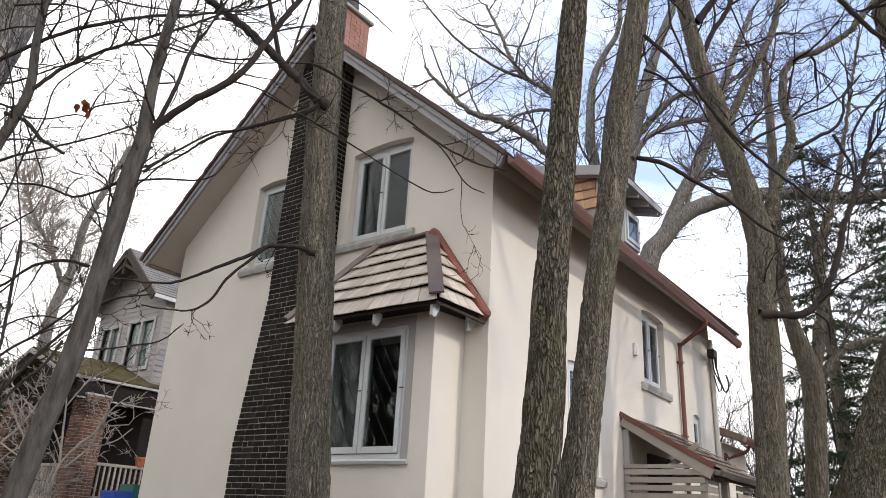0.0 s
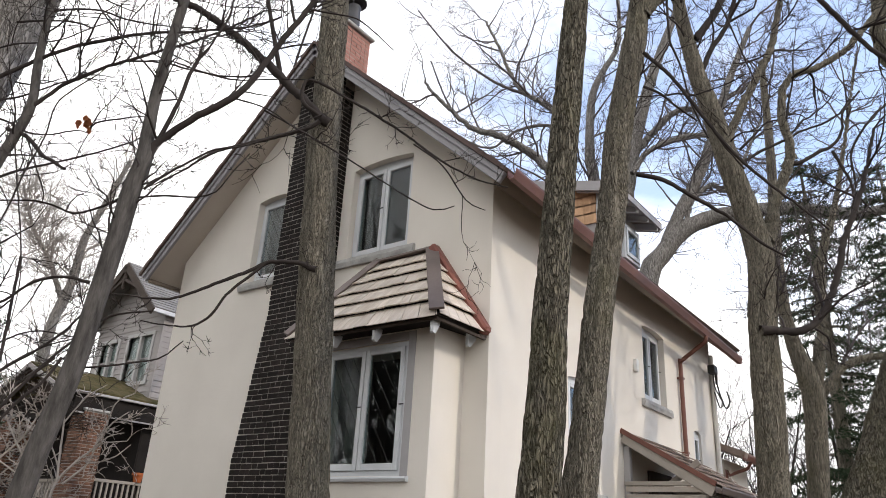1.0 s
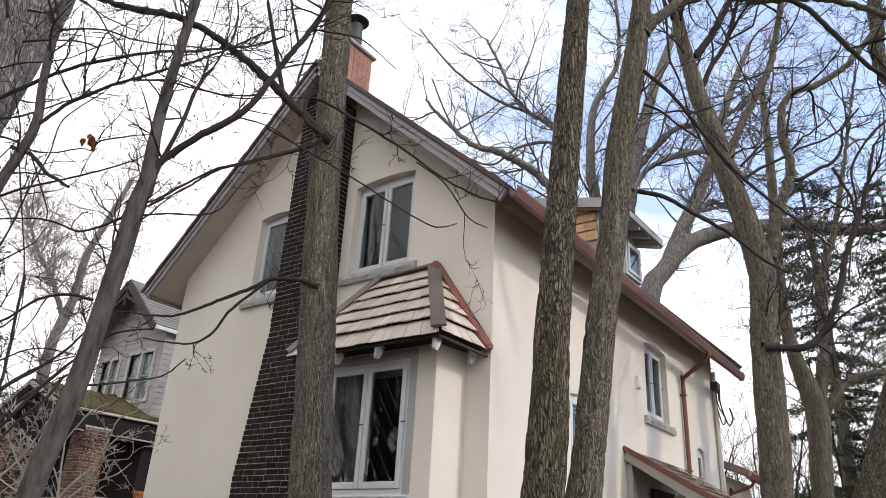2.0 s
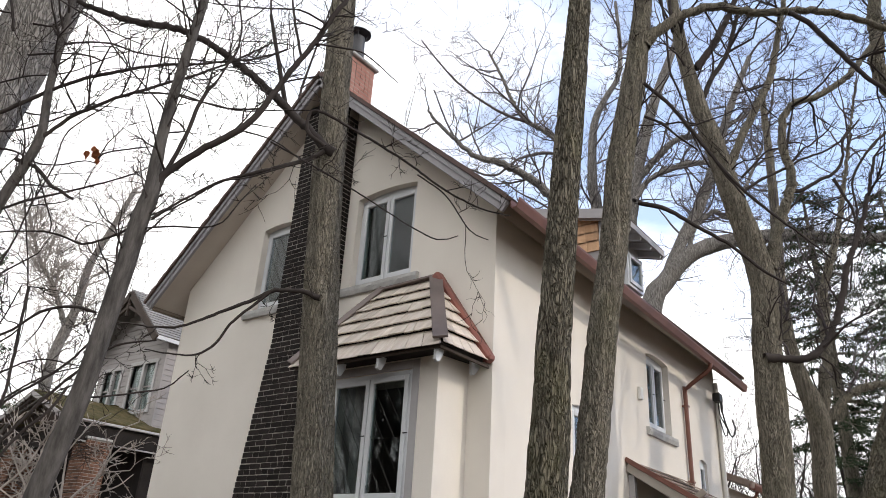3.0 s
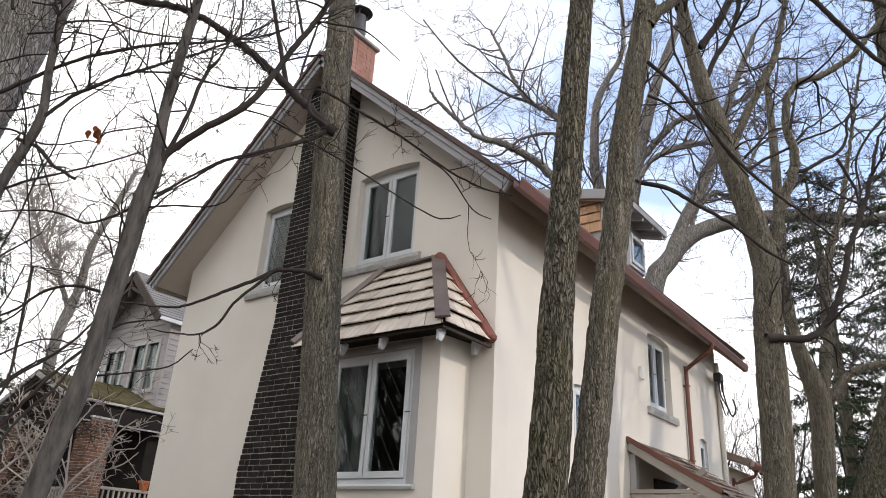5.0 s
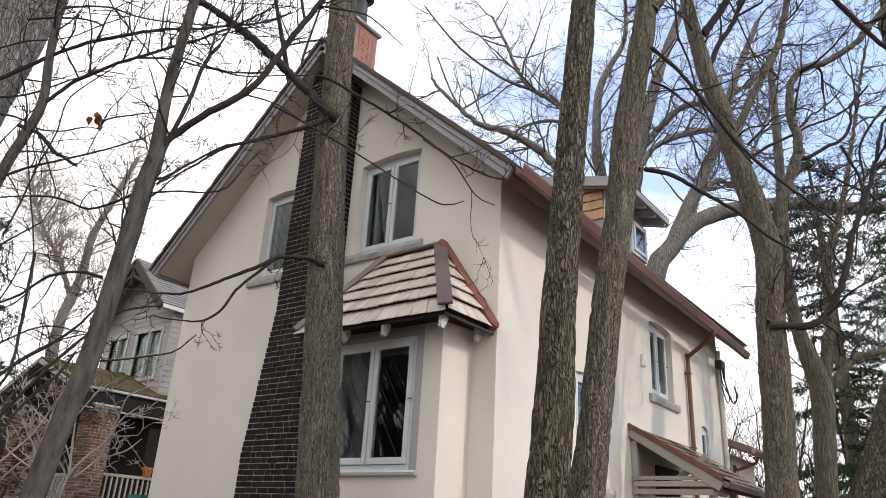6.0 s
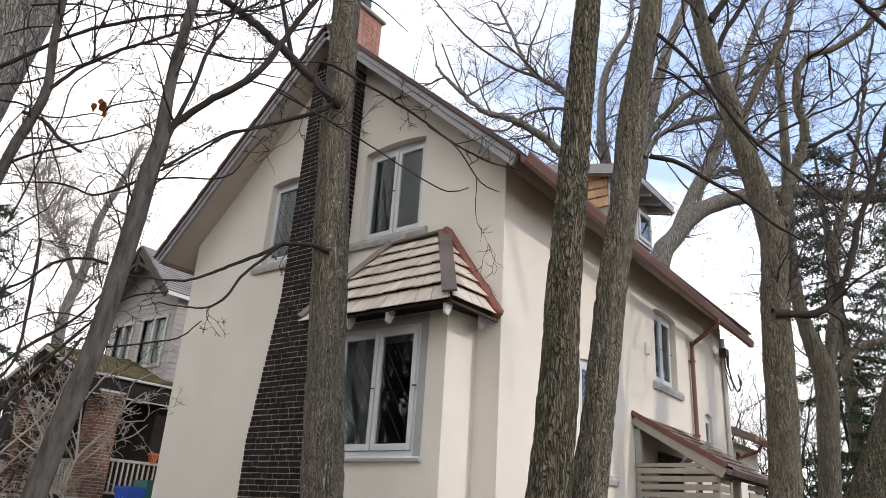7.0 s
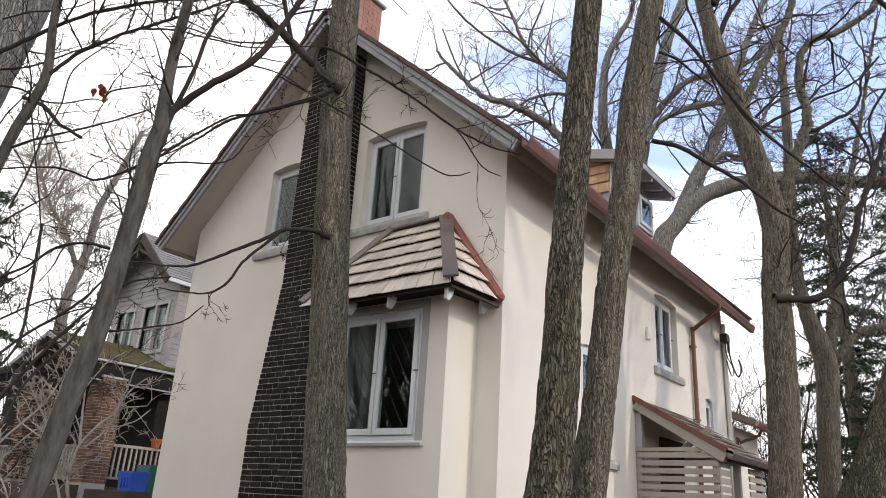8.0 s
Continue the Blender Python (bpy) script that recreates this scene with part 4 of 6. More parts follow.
class Tree:
    """A bare tree: main limbs placed to fit the camera's view, finer branches and twigs grown from them."""

    def __init__(self, label, bark, twig, seed, name="bare_tree", lift=0.25, density=1.0, reach=1.0, furrow=0.0, thin=0.0022):
        self.ob = empty(name, label, "tree", "bare trees round the house")
        self.bark, self.twig_mat, self.rng = bark, twig, random.Random(seed)
        self.np = np.random.RandomState(seed)
        self.lift, self.density, self.reach, self.furrow, self.thin = lift, density, reach, furrow, thin
        self.limbs, self.wood = [], Tubes()

    def limb(self, level, pts, sides=None, grow=1.0, start=0.15):
        """level 0 is a trunk: it stands on the ground; 1 a limb; 2 a branch."""
        pts = [tuple(p) for p in pts]
        grow = grow * (0.22 if level == 2 else 1.0)
        if level == 0 and pts[0][2] < 1.95:
            x, y, z, r = pts[0]
            pts = [(x, y, -0.15, r * 1.5), (x, y, 0.12, r * 1.18)] + ([(x, y, max(z, 0.5), r)] if z < 0.5 else pts[:1]) + pts[1:]
        size = max(p[3] for p in pts)
        rugged = level == 0 and self.furrow > 0
        line = spline(pts, 0.045 if rugged else max(0.05, size * 0.5))
        jit = self.np
        wob = 0.0 if level == 0 else 0.10 * size
        line = [np.array([*(q[:3] + jit.normal(0, wob, 3)), q[3]]) for q in line]
        self.limbs.append((line, grow, start))
        t = Tubes()
        s = sides or (28 if size > 0.12 else 10 if size > 0.03 else 6)
        t.sweep(line, 72 if rugged else s, 0.07 if rugged else 0.10 if size > 0.12 else 0.08, 6.0, self.furrow if rugged else 0.0)
        t.mesh("trunk" if level == 0 else "limb", self.bark if level == 0 or size > 0.07 else self.twig_mat, self.ob)

    def branch(self, start, way, length, r, depth):
        """One grown branch, with its own side twigs."""
        g = self.np
        n = 5 if depth <= 0 else min(11, 5 + int(length / 0.25))
        d0 = unit(np.array(way, float))
        walk_ = np.cumsum(g.normal(0, 0.17, (n, 3)) + g.normal(0, 0.05, 3) + np.array([0, 0, self.lift * 0.16]), 0)
        d = d0 + walk_
        d /= np.sqrt((d * d).sum(1))[:, None]
        p = np.vstack([[start], np.array(start) + np.cumsum(d, 0) * (length / n)])
        t = np.arange(n + 1) / n
        rr = np.maximum(self.thin * 0.6, r * (1 - t) ** 0.8 + self.thin * 0.4)
        self.wood.sweep(np.column_stack([p, rr]), 5 if r > 0.012 else 3)
        if depth <= 0:
            return
        kids = int(self.rng.uniform(2.6, 4.8) + (1 if length > 1.5 else 0))
        for _ in range(kids):
            i = self.rng.randint(1, n)
            ax = d[i - 1]
            s = g.normal(0, 1, 3)
            side = unit(s - ax * (s @ ax))
            w = ax * self.rng.uniform(0.5, 1.1) + side * self.rng.uniform(0.5, 1.0)
            self.branch(p[i], w, length * self.rng.uniform(0.32, 0.62), max(self.thin, rr[i] * self.rng.uniform(0.45, 0.75)), depth - 1)

    def grow(self, count, length, depth=2, above=0.0):
        """Side branches along the limbs, above a height."""
        weights = []
        for line, grow, start in self.limbs:
            for i in range(int(len(line) * start), len(line)):
                if line[i][2] > above:
                    weights.append((line, i, grow))
        for _ in range(int(count * self.density)):
            if not weights:
                break
            line, i, grow = self.rng.choice(weights)
            if self.rng.random() > grow:
                continue
            i = max(1, i)
            q = line[i]
            ax = unit(q[:3] - line[i - 1][:3])
            side = unit(np.cross(ax, self.np.normal(0, 1, 3)))
            w = unit(ax * self.rng.uniform(0.3, 0.9) + side + np.array([0, 0, self.lift]))
            ln = length * self.rng.uniform(0.45, 1.15) * self.reach
            self.branch(q[:3], w, ln, min(q[3] * 0.6, 0.011 * ln + 0.002), depth)

    def done(self):
        if self.wood.n:
            ob = self.wood.mesh("twig_spray", self.twig_mat, self.ob, "fine bare twigs")
            tagged(ob, kind="stuff")
        return self.ob


tree = Tree("tall straight bare tree with grey furrowed bark before the gable", BARK, TWIG, 11, furrow=0.010, thin=0.003)
tree.limb(0, [(-0.79, -1.55, 0.72, 0.200), (-0.89, -1.63, 1.90, 0.203), (-0.97, -1.70, 3.13, 0.190), (-1.05, -1.76, 4.34, 0.186), (-1.13, -1.82, 5.71, 0.179), (-1.15, -1.84, 6.53, 0.169), (-1.19, -1.87, 7.68, 0.160), (-1.25, -1.91, 9.12, 0.147), (-1.41, -2.04, 11.86, 0.122)], grow=0.05)
tree.limb(1, [(-0.98, -1.92, 6.04, 0.065), (-1.15, -2.06, 6.22, 0.052), (-1.51, -2.34, 6.68, 0.050), (-2.01, -2.73, 7.23, 0.044), (-2.56, -3.17, 7.65, 0.042), (-3.07, -3.57, 7.76, 0.042), (-3.61, -4.00, 7.98, 0.032), (-4.21, -4.47, 8.40, 0.022)])
tree.limb(1, [(-0.99, -2.05, 6.01, 0.029), (-1.11, -2.15, 5.89, 0.025), (-1.48, -2.44, 5.71, 0.022), (-1.85, -2.73, 5.53, 0.016), (-2.10, -2.93, 5.26, 0.011), (-2.35, -3.13, 5.05, 0.006)])
tree.limb(2, [(-0.91, -2.12, 6.01, 0.025), (-1.08, -2.26, 6.20, 0.022), (-1.03, -2.22, 6.47, 0.018), (-0.61, -1.88, 6.20, 0.016), (-0.19, -1.55, 5.87, 0.014), (0.17, -1.27, 5.54, 0.012), (0.47, -1.03, 5.35, 0.009), (0.73, -0.83, 5.28, 0.006)])
tree.limb(2, [(-0.90, -1.90, 4.27, 0.035), (-1.05, -2.01, 4.33, 0.026), (-1.28, -2.19, 4.33, 0.023), (-1.49, -2.35, 4.19, 0.020), (-1.75, -2.55, 4.03, 0.017), (-1.96, -2.71, 3.90, 0.014), (-2.18, -2.89, 3.86, 0.011), (-2.50, -3.14, 3.89, 0.007)])
tree.limb(2, [(-1.32, -2.22, 4.31, 0.018), (-1.44, -2.32, 4.15, 0.016), (-1.60, -2.44, 3.94, 0.014), (-1.69, -2.50, 3.73, 0.013), (-1.83, -2.61, 3.60, 0.011), (-2.00, -2.75, 3.59, 0.008), (-2.23, -2.93, 3.62, 0.006)])
tree.grow(150, 0.5, 2, 3.6)
tree.grow(30, 1.2, 2, 8.6)
tree.done()

tree = Tree("slender leaning bare tree with smooth grey bark", BARK_SMOOTH, TWIG, 12, thin=0.0021)
tree.limb(0, [(-0.00, -4.74, 1.36, 0.066), (0.04, -4.71, 1.72, 0.065), (0.09, -4.67, 2.13, 0.065), (0.15, -4.62, 2.61, 0.063), (0.18, -4.60, 3.02, 0.061), (0.20, -4.58, 3.42, 0.062), (0.22, -4.57, 3.74, 0.060), (0.24, -4.55, 3.97, 0.055), (0.23, -4.56, 4.19, 0.043), (0.22, -4.56, 4.37, 0.039), (0.23, -4.56, 4.66, 0.038), (0.24, -4.55, 4.93, 0.037), (0.25, -4.54, 5.19, 0.036), (0.26, -4.53, 5.43, 0.034), (0.27, -4.52, 5.68, 0.033), (0.30, -4.50, 6.56, 0.023)])
tree.limb(1, [(0.24, -4.55, 3.95, 0.029), (0.28, -4.52, 4.07, 0.028), (0.37, -4.45, 4.20, 0.027), (0.47, -4.37, 4.32, 0.026), (0.60, -4.27, 4.44, 0.025), (0.68, -4.21, 4.54, 0.024), (0.75, -4.15, 4.70, 0.023), (0.82, -4.09, 4.91, 0.022), (0.90, -4.03, 5.11, 0.022), (0.98, -3.97, 5.31, 0.021), (1.06, -3.91, 5.54, 0.020), (1.14, -3.84, 5.77, 0.019), (1.22, -3.77, 5.98, 0.018)])
tree.limb(2, [(0.27, -4.53, 3.97, 0.019), (0.29, -4.51, 4.11, 0.018), (0.33, -4.48, 4.29, 0.017), (0.36, -4.46, 4.45, 0.016), (0.38, -4.44, 4.65, 0.015), (0.41, -4.41, 4.80, 0.014), (0.45, -4.38, 4.88, 0.012)])
tree.limb(2, [(0.45, -4.38, 4.88, 0.008), (0.50, -4.35, 5.04, 0.008), (0.53, -4.32, 5.16, 0.008), (0.53, -4.32, 5.38, 0.007), (0.49, -4.35, 5.59, 0.007), (0.46, -4.38, 5.79, 0.007)])
tree.limb(2, [(0.23, -4.56, 3.69, 0.020), (0.21, -4.58, 3.74, 0.018), (0.17, -4.61, 3.77, 0.015)])
tree.limb(2, [(0.27, -4.52, 3.75, 0.009), (0.38, -4.44, 3.87, 0.009), (0.48, -4.36, 3.97, 0.008), (0.60, -4.27, 4.07, 0.007), (0.73, -4.16, 4.11, 0.006), (0.90, -4.03, 4.20, 0.005), (1.08, -3.89, 4.29, 0.004)])
tree.limb(2, [(0.25, -4.55, 3.68, 0.007), (0.40, -4.42, 3.71, 0.007), (0.55, -4.31, 3.71, 0.006), (0.64, -4.23, 3.76, 0.005), (0.71, -4.18, 3.91, 0.005), (0.78, -4.12, 4.06, 0.004)])
tree.limb(2, [(0.20, -4.59, 3.69, 0.009), (0.12, -4.64, 3.63, 0.009), (0.05, -4.70, 3.58, 0.008), (-0.04, -4.77, 3.54, 0.008), (-0.13, -4.84, 3.58, 0.007), (-0.22, -4.91, 3.61, 0.007), (-0.34, -5.01, 3.61, 0.006), (-0.48, -5.12, 3.59, 0.006), (-0.59, -5.20, 3.57, 0.006)])
tree.limb(2, [(0.23, -4.56, 4.36, 0.006), (0.20, -4.58, 4.60, 0.006), (0.07, -4.69, 4.79, 0.006), (-0.04, -4.77, 4.93, 0.006), (-0.17, -4.88, 5.12, 0.006), (-0.29, -4.97, 5.32, 0.006), (-0.41, -5.07, 5.42, 0.006), (-0.61, -5.22, 5.57, 0.006), (-0.74, -5.33, 5.70, 0.007)])
tree.limb(2, [(0.21, -4.57, 4.57, 0.006), (0.30, -4.50, 4.51, 0.005), (0.36, -4.45, 4.38, 0.005), (0.34, -4.47, 4.25, 0.004)])
tree.limb(2, [(0.25, -4.55, 5.40, 0.009), (0.14, -4.63, 5.52, 0.008), (0.02, -4.72, 5.63, 0.007), (-0.09, -4.81, 5.76, 0.007)])
tree.limb(2, [(0.91, -4.02, 5.13, 0.010), (0.88, -4.05, 5.28, 0.010), (0.84, -4.08, 5.46, 0.009), (0.80, -4.11, 5.68, 0.008), (0.77, -4.14, 5.88, 0.007)])
tree.limb(2, [(0.97, -3.98, 5.28, 0.008), (1.11, -3.86, 5.26, 0.007), (1.25, -3.75, 5.23, 0.006), (1.36, -3.67, 5.12, 0.005), (1.48, -3.57, 4.97, 0.004)])
tree.limb(2, [(1.03, -3.93, 5.46, 0.009), (0.95, -3.99, 5.53, 0.008), (0.85, -4.07, 5.59, 0.007), (0.64, -4.23, 5.59, 0.006), (0.40, -4.42, 5.60, 0.005), (0.23, -4.56, 5.62, 0.004)])
tree.limb(2, [(0.75, -4.15, 4.68, 0.008), (0.66, -4.22, 4.66, 0.007), (0.53, -4.32, 4.66, 0.006), (0.40, -4.42, 4.70, 0.006), (0.27, -4.53, 4.75, 0.005), (0.14, -4.63, 4.75, 0.004)])
tree.limb(2, [(0.65, -4.22, 4.48, 0.006), (0.78, -4.12, 4.44, 0.005), (0.88, -4.04, 4.38, 0.005), (0.99, -3.96, 4.28, 0.004), (1.05, -3.92, 4.24, 0.004)])
tree.limb(2, [(0.33, -4.48, 5.30, 0.004), (0.52, -4.33, 5.26, 0.004), (0.68, -4.20, 5.27, 0.004), (0.85, -4.07, 5.25, 0.004)])
tree.limb(2, [(0.82, -4.10, 4.90, 0.006), (0.91, -4.02, 4.95, 0.006), (1.04, -3.92, 4.98, 0.005), (1.06, -3.90, 4.92, 0.004)])
tree.limb(2, [(0.04, -4.58, 2.57, 0.007), (0.18, -4.48, 2.59, 0.006), (0.31, -4.38, 2.62, 0.006), (0.44, -4.27, 2.66, 0.005), (0.51, -4.22, 2.73, 0.004), (0.54, -4.19, 2.78, 0.003)])
tree.limb(2, [(0.63, -3.96, 4.54, 0.007), (0.91, -3.74, 4.35, 0.007), (1.22, -3.50, 4.12, 0.006), (1.45, -3.32, 3.94, 0.005), (1.63, -3.18, 3.83, 0.005), (1.74, -3.09, 3.87, 0.003)])
tree.limb(2, [(1.49, -3.28, 4.34, 0.006), (1.66, -3.15, 4.18, 0.006), (1.80, -3.04, 3.92, 0.005), (1.91, -2.96, 3.85, 0.003)])
tree.limb(2, [(-0.84, -4.70, 3.42, 0.012), (-0.81, -4.69, 3.11, 0.012), (-0.80, -4.67, 2.82, 0.012), (-0.79, -4.67, 2.58, 0.010), (-0.85, -4.71, 2.42, 0.009), (-0.95, -4.79, 2.27, 0.007)])
tree.limb(2, [(-1.21, -4.62, 2.11, 0.012), (-1.14, -4.56, 2.24, 0.012), (-1.01, -4.45, 2.49, 0.012), (-0.89, -4.36, 2.70, 0.012), (-0.74, -4.24, 2.92, 0.010), (-0.57, -4.11, 3.11, 0.009), (-0.35, -3.93, 3.17, 0.006)])
tree.limb(2, [(-1.25, -4.65, 2.47, 0.010), (-1.08, -4.51, 2.69, 0.010), (-0.94, -4.40, 2.82, 0.010), (-0.78, -4.28, 3.01, 0.009), (-0.67, -4.18, 3.28, 0.008), (-0.59, -4.12, 3.65, 0.006)])
tree.limb(2, [(-0.33, -4.43, 3.23, 0.012), (-0.47, -4.54, 3.26, 0.011), (-0.62, -4.66, 3.21, 0.010), (-0.74, -4.76, 3.07, 0.009), (-0.88, -4.86, 2.98, 0.008), (-0.98, -4.95, 2.93, 0.006)])
tree.limb(2, [(-0.58, -4.37, 2.75, 0.010), (-0.64, -4.42, 2.58, 0.010), (-0.76, -4.51, 2.42, 0.010), (-0.84, -4.58, 2.22, 0.009), (-0.88, -4.61, 2.00, 0.007)])
tree.grow(200, 0.62, 2, 3.0)
tree.done()

tree = Tree("thin bare tree with long arching low branches", BARK_SMOOTH, TWIG, 13, thin=0.0026)
tree.limb(0, [(-3.14, -4.39, 4.32, 0.055), (-3.07, -4.33, 4.92, 0.054), (-3.00, -4.27, 5.27, 0.052), (-2.94, -4.23, 5.56, 0.050), (-2.94, -4.23, 5.81, 0.048), (-2.98, -4.26, 6.13, 0.045), (-3.00, -4.28, 6.46, 0.043), (-3.02, -4.29, 6.81, 0.041), (-3.03, -4.30, 7.17, 0.038), (-3.05, -4.31, 7.54, 0.036), (-3.15, -4.39, 8.89, 0.035)])
tree.limb(1, [(-2.93, -4.22, 5.63, 0.024), (-2.83, -4.15, 5.78, 0.022), (-2.73, -4.06, 5.95, 0.021), (-2.58, -3.95, 6.06, 0.020), (-2.44, -3.84, 6.18, 0.018), (-2.22, -3.67, 6.31, 0.017), (-2.00, -3.49, 6.45, 0.015), (-1.80, -3.33, 6.56, 0.014), (-1.58, -3.16, 6.72, 0.013), (-1.38, -3.00, 6.89, 0.011), (-1.21, -2.86, 7.07, 0.010)])
tree.limb(1, [(-3.37, -4.57, 5.89, 0.024), (-3.14, -4.39, 6.10, 0.023), (-2.94, -4.23, 6.28, 0.021), (-2.73, -4.06, 6.43, 0.020), (-2.51, -3.89, 6.53, 0.019), (-2.28, -3.71, 6.62, 0.017), (-2.04, -3.52, 6.69, 0.016), (-1.83, -3.35, 6.71, 0.014), (-1.59, -3.17, 6.77, 0.013), (-1.33, -2.96, 6.83, 0.011), (-1.05, -2.74, 6.99, 0.010)])
tree.limb(2, [(-2.27, -3.70, 6.29, 0.012), (-1.98, -3.47, 6.30, 0.011), (-1.76, -3.30, 6.24, 0.010), (-1.53, -3.12, 6.18, 0.009), (-1.33, -2.96, 6.14, 0.008), (-1.00, -2.70, 6.18, 0.007), (-0.72, -2.48, 6.20, 0.006)])
tree.limb(2, [(-3.02, -4.29, 6.87, 0.013), (-2.83, -4.14, 6.92, 0.012), (-2.58, -3.95, 6.92, 0.011), (-2.37, -3.78, 6.83, 0.010), (-2.11, -3.58, 6.78, 0.009), (-1.86, -3.38, 6.77, 0.008), (-1.56, -3.14, 6.76, 0.007), (-1.27, -2.91, 6.78, 0.006)])
tree.limb(2, [(-3.27, -4.49, 6.70, 0.012), (-3.04, -4.31, 6.74, 0.011), (-2.80, -4.12, 6.75, 0.010), (-2.61, -3.97, 6.68, 0.009)])
tree.limb(2, [(-3.33, -4.53, 5.69, 0.012), (-3.11, -4.36, 5.74, 0.010), (-2.94, -4.23, 5.83, 0.009), (-2.77, -4.10, 5.95, 0.008), (-2.58, -3.95, 6.05, 0.006)])
tree.limb(2, [(-3.10, -4.36, 4.77, 0.014), (-2.87, -4.17, 4.92, 0.013), (-2.67, -4.01, 5.01, 0.011), (-2.46, -3.85, 5.10, 0.010), (-2.25, -3.69, 5.20, 0.009), (-2.05, -3.53, 5.32, 0.007), (-1.97, -3.47, 5.42, 0.006)])
tree.limb(2, [(-2.93, -4.22, 4.16, 0.011), (-2.87, -4.17, 4.53, 0.010), (-2.82, -4.14, 4.91, 0.010), (-2.75, -4.08, 5.31, 0.009), (-2.74, -4.07, 5.69, 0.008), (-2.62, -3.98, 5.91, 0.008), (-2.47, -3.86, 6.10, 0.007), (-2.32, -3.75, 6.34, 0.006)])
tree.limb(2, [(-2.44, -3.83, 5.39, 0.012), (-2.38, -3.79, 5.51, 0.010), (-2.19, -3.64, 5.58, 0.008), (-1.99, -3.48, 5.63, 0.006)])
tree.limb(2, [(-3.07, -4.33, 5.38, 0.023), (-2.89, -4.19, 5.30, 0.022), (-2.73, -4.07, 5.11, 0.020), (-2.63, -3.98, 5.04, 0.019), (-2.52, -3.90, 4.96, 0.017)])
tree.limb(2, [(-2.97, -4.25, 5.22, 0.009), (-2.88, -4.19, 4.90, 0.008), (-2.79, -4.11, 4.53, 0.007), (-2.68, -4.03, 4.12, 0.007), (-2.62, -3.97, 3.73, 0.006), (-2.60, -3.96, 3.29, 0.005)])
tree.limb(2, [(-2.93, -4.22, 5.39, 0.009), (-2.77, -4.09, 5.01, 0.008), (-2.63, -3.98, 4.67, 0.007), (-2.64, -3.99, 4.57, 0.006)])
tree.limb(2, [(-3.28, -4.50, 5.50, 0.012), (-3.09, -4.35, 5.47, 0.011), (-2.92, -4.22, 5.36, 0.009), (-2.74, -4.07, 5.34, 0.008), (-2.52, -3.90, 5.41, 0.007), (-2.44, -3.83, 5.39, 0.006)])
tree.limb(2, [(-3.33, -4.53, 7.14, 0.013), (-3.12, -4.37, 7.12, 0.011), (-3.00, -4.28, 7.26, 0.010), (-2.92, -4.21, 7.35, 0.009), (-2.61, -3.97, 7.09, 0.008), (-2.28, -3.71, 6.92, 0.006)])
tree.limb(2, [(-3.47, -4.65, 7.02, 0.019), (-3.55, -4.71, 7.32, 0.016), (-3.67, -4.80, 7.65, 0.013)])
tree.limb(2, [(-3.43, -4.61, 6.31, 0.009), (-3.21, -4.44, 6.42, 0.009), (-3.03, -4.30, 6.45, 0.008), (-2.84, -4.15, 6.52, 0.007), (-2.63, -3.99, 6.68, 0.007), (-2.41, -3.82, 6.83, 0.006)])
tree.limb(2, [(-3.15, -4.39, 7.12, 0.013), (-3.02, -4.29, 6.89, 0.011), (-2.99, -4.27, 6.77, 0.009)])
tree.grow(215, 0.95, 2, 2.8)
tree.done()

tree = Tree("thick leaning tree with pale grey bark", BARK_PALE, TWIG, 14)
tree.limb(0, [(-7.06, -3.78, 6.51, 0.370), (-6.91, -3.67, 7.50, 0.393), (-6.83, -3.60, 8.56, 0.435), (-6.71, -3.51, 9.60, 0.498), (-6.68, -3.48, 10.83, 0.519), (-6.88, -3.64, 13.30, 0.520)])
tree.grow(16, 1.5, 2, 7.5)
tree.done()

tree = Tree("bare tree with deeply furrowed mossy bark", BARK_ROUGH, TWIG, 15, furrow=0.011)
tree.limb(0, [(1.26, -1.36, 0.95, 0.201), (1.36, -1.28, 1.97, 0.180), (1.42, -1.24, 2.79, 0.168), (1.46, -1.20, 3.80, 0.155), (1.53, -1.15, 4.94, 0.143), (1.59, -1.11, 5.90, 0.136), (1.66, -1.05, 6.95, 0.125), (1.73, -1.00, 8.12, 0.113), (1.84, -0.91, 10.58, 0.090)])
tree.grow(24, 1.3, 2, 8.6)
tree.done()

tree = Tree("slim bare tree with furrowed bark and dark high branches", BARK, TWIG, 16, furrow=0.010, thin=0.003)
tree.limb(0, [(1.35, -0.91, 0.93, 0.166), (1.48, -0.81, 2.00, 0.151), (1.57, -0.74, 2.86, 0.143), (1.68, -0.66, 3.93, 0.138), (1.80, -0.56, 4.95, 0.137), (1.87, -0.51, 5.79, 0.134), (2.00, -0.41, 6.65, 0.128), (2.08, -0.35, 7.26, 0.112), (2.17, -0.27, 8.23, 0.098), (2.32, -0.16, 10.86, 0.072)])
tree.limb(1, [(2.15, -0.35, 7.26, 0.076), (2.26, -0.26, 7.46, 0.064), (2.50, -0.07, 7.73, 0.055), (2.82, 0.18, 7.90, 0.049), (3.26, 0.53, 7.85, 0.046), (3.58, 0.78, 7.92, 0.043), (3.94, 1.06, 7.91, 0.039), (4.36, 1.39, 7.73, 0.036), (4.89, 1.81, 7.49, 0.026)])
tree.limb(1, [(3.51, 0.60, 7.79, 0.029), (3.67, 0.72, 7.65, 0.029), (3.84, 0.85, 7.36, 0.028), (4.08, 1.04, 6.95, 0.025), (4.23, 1.16, 6.76, 0.025), (4.50, 1.38, 6.32, 0.018)])
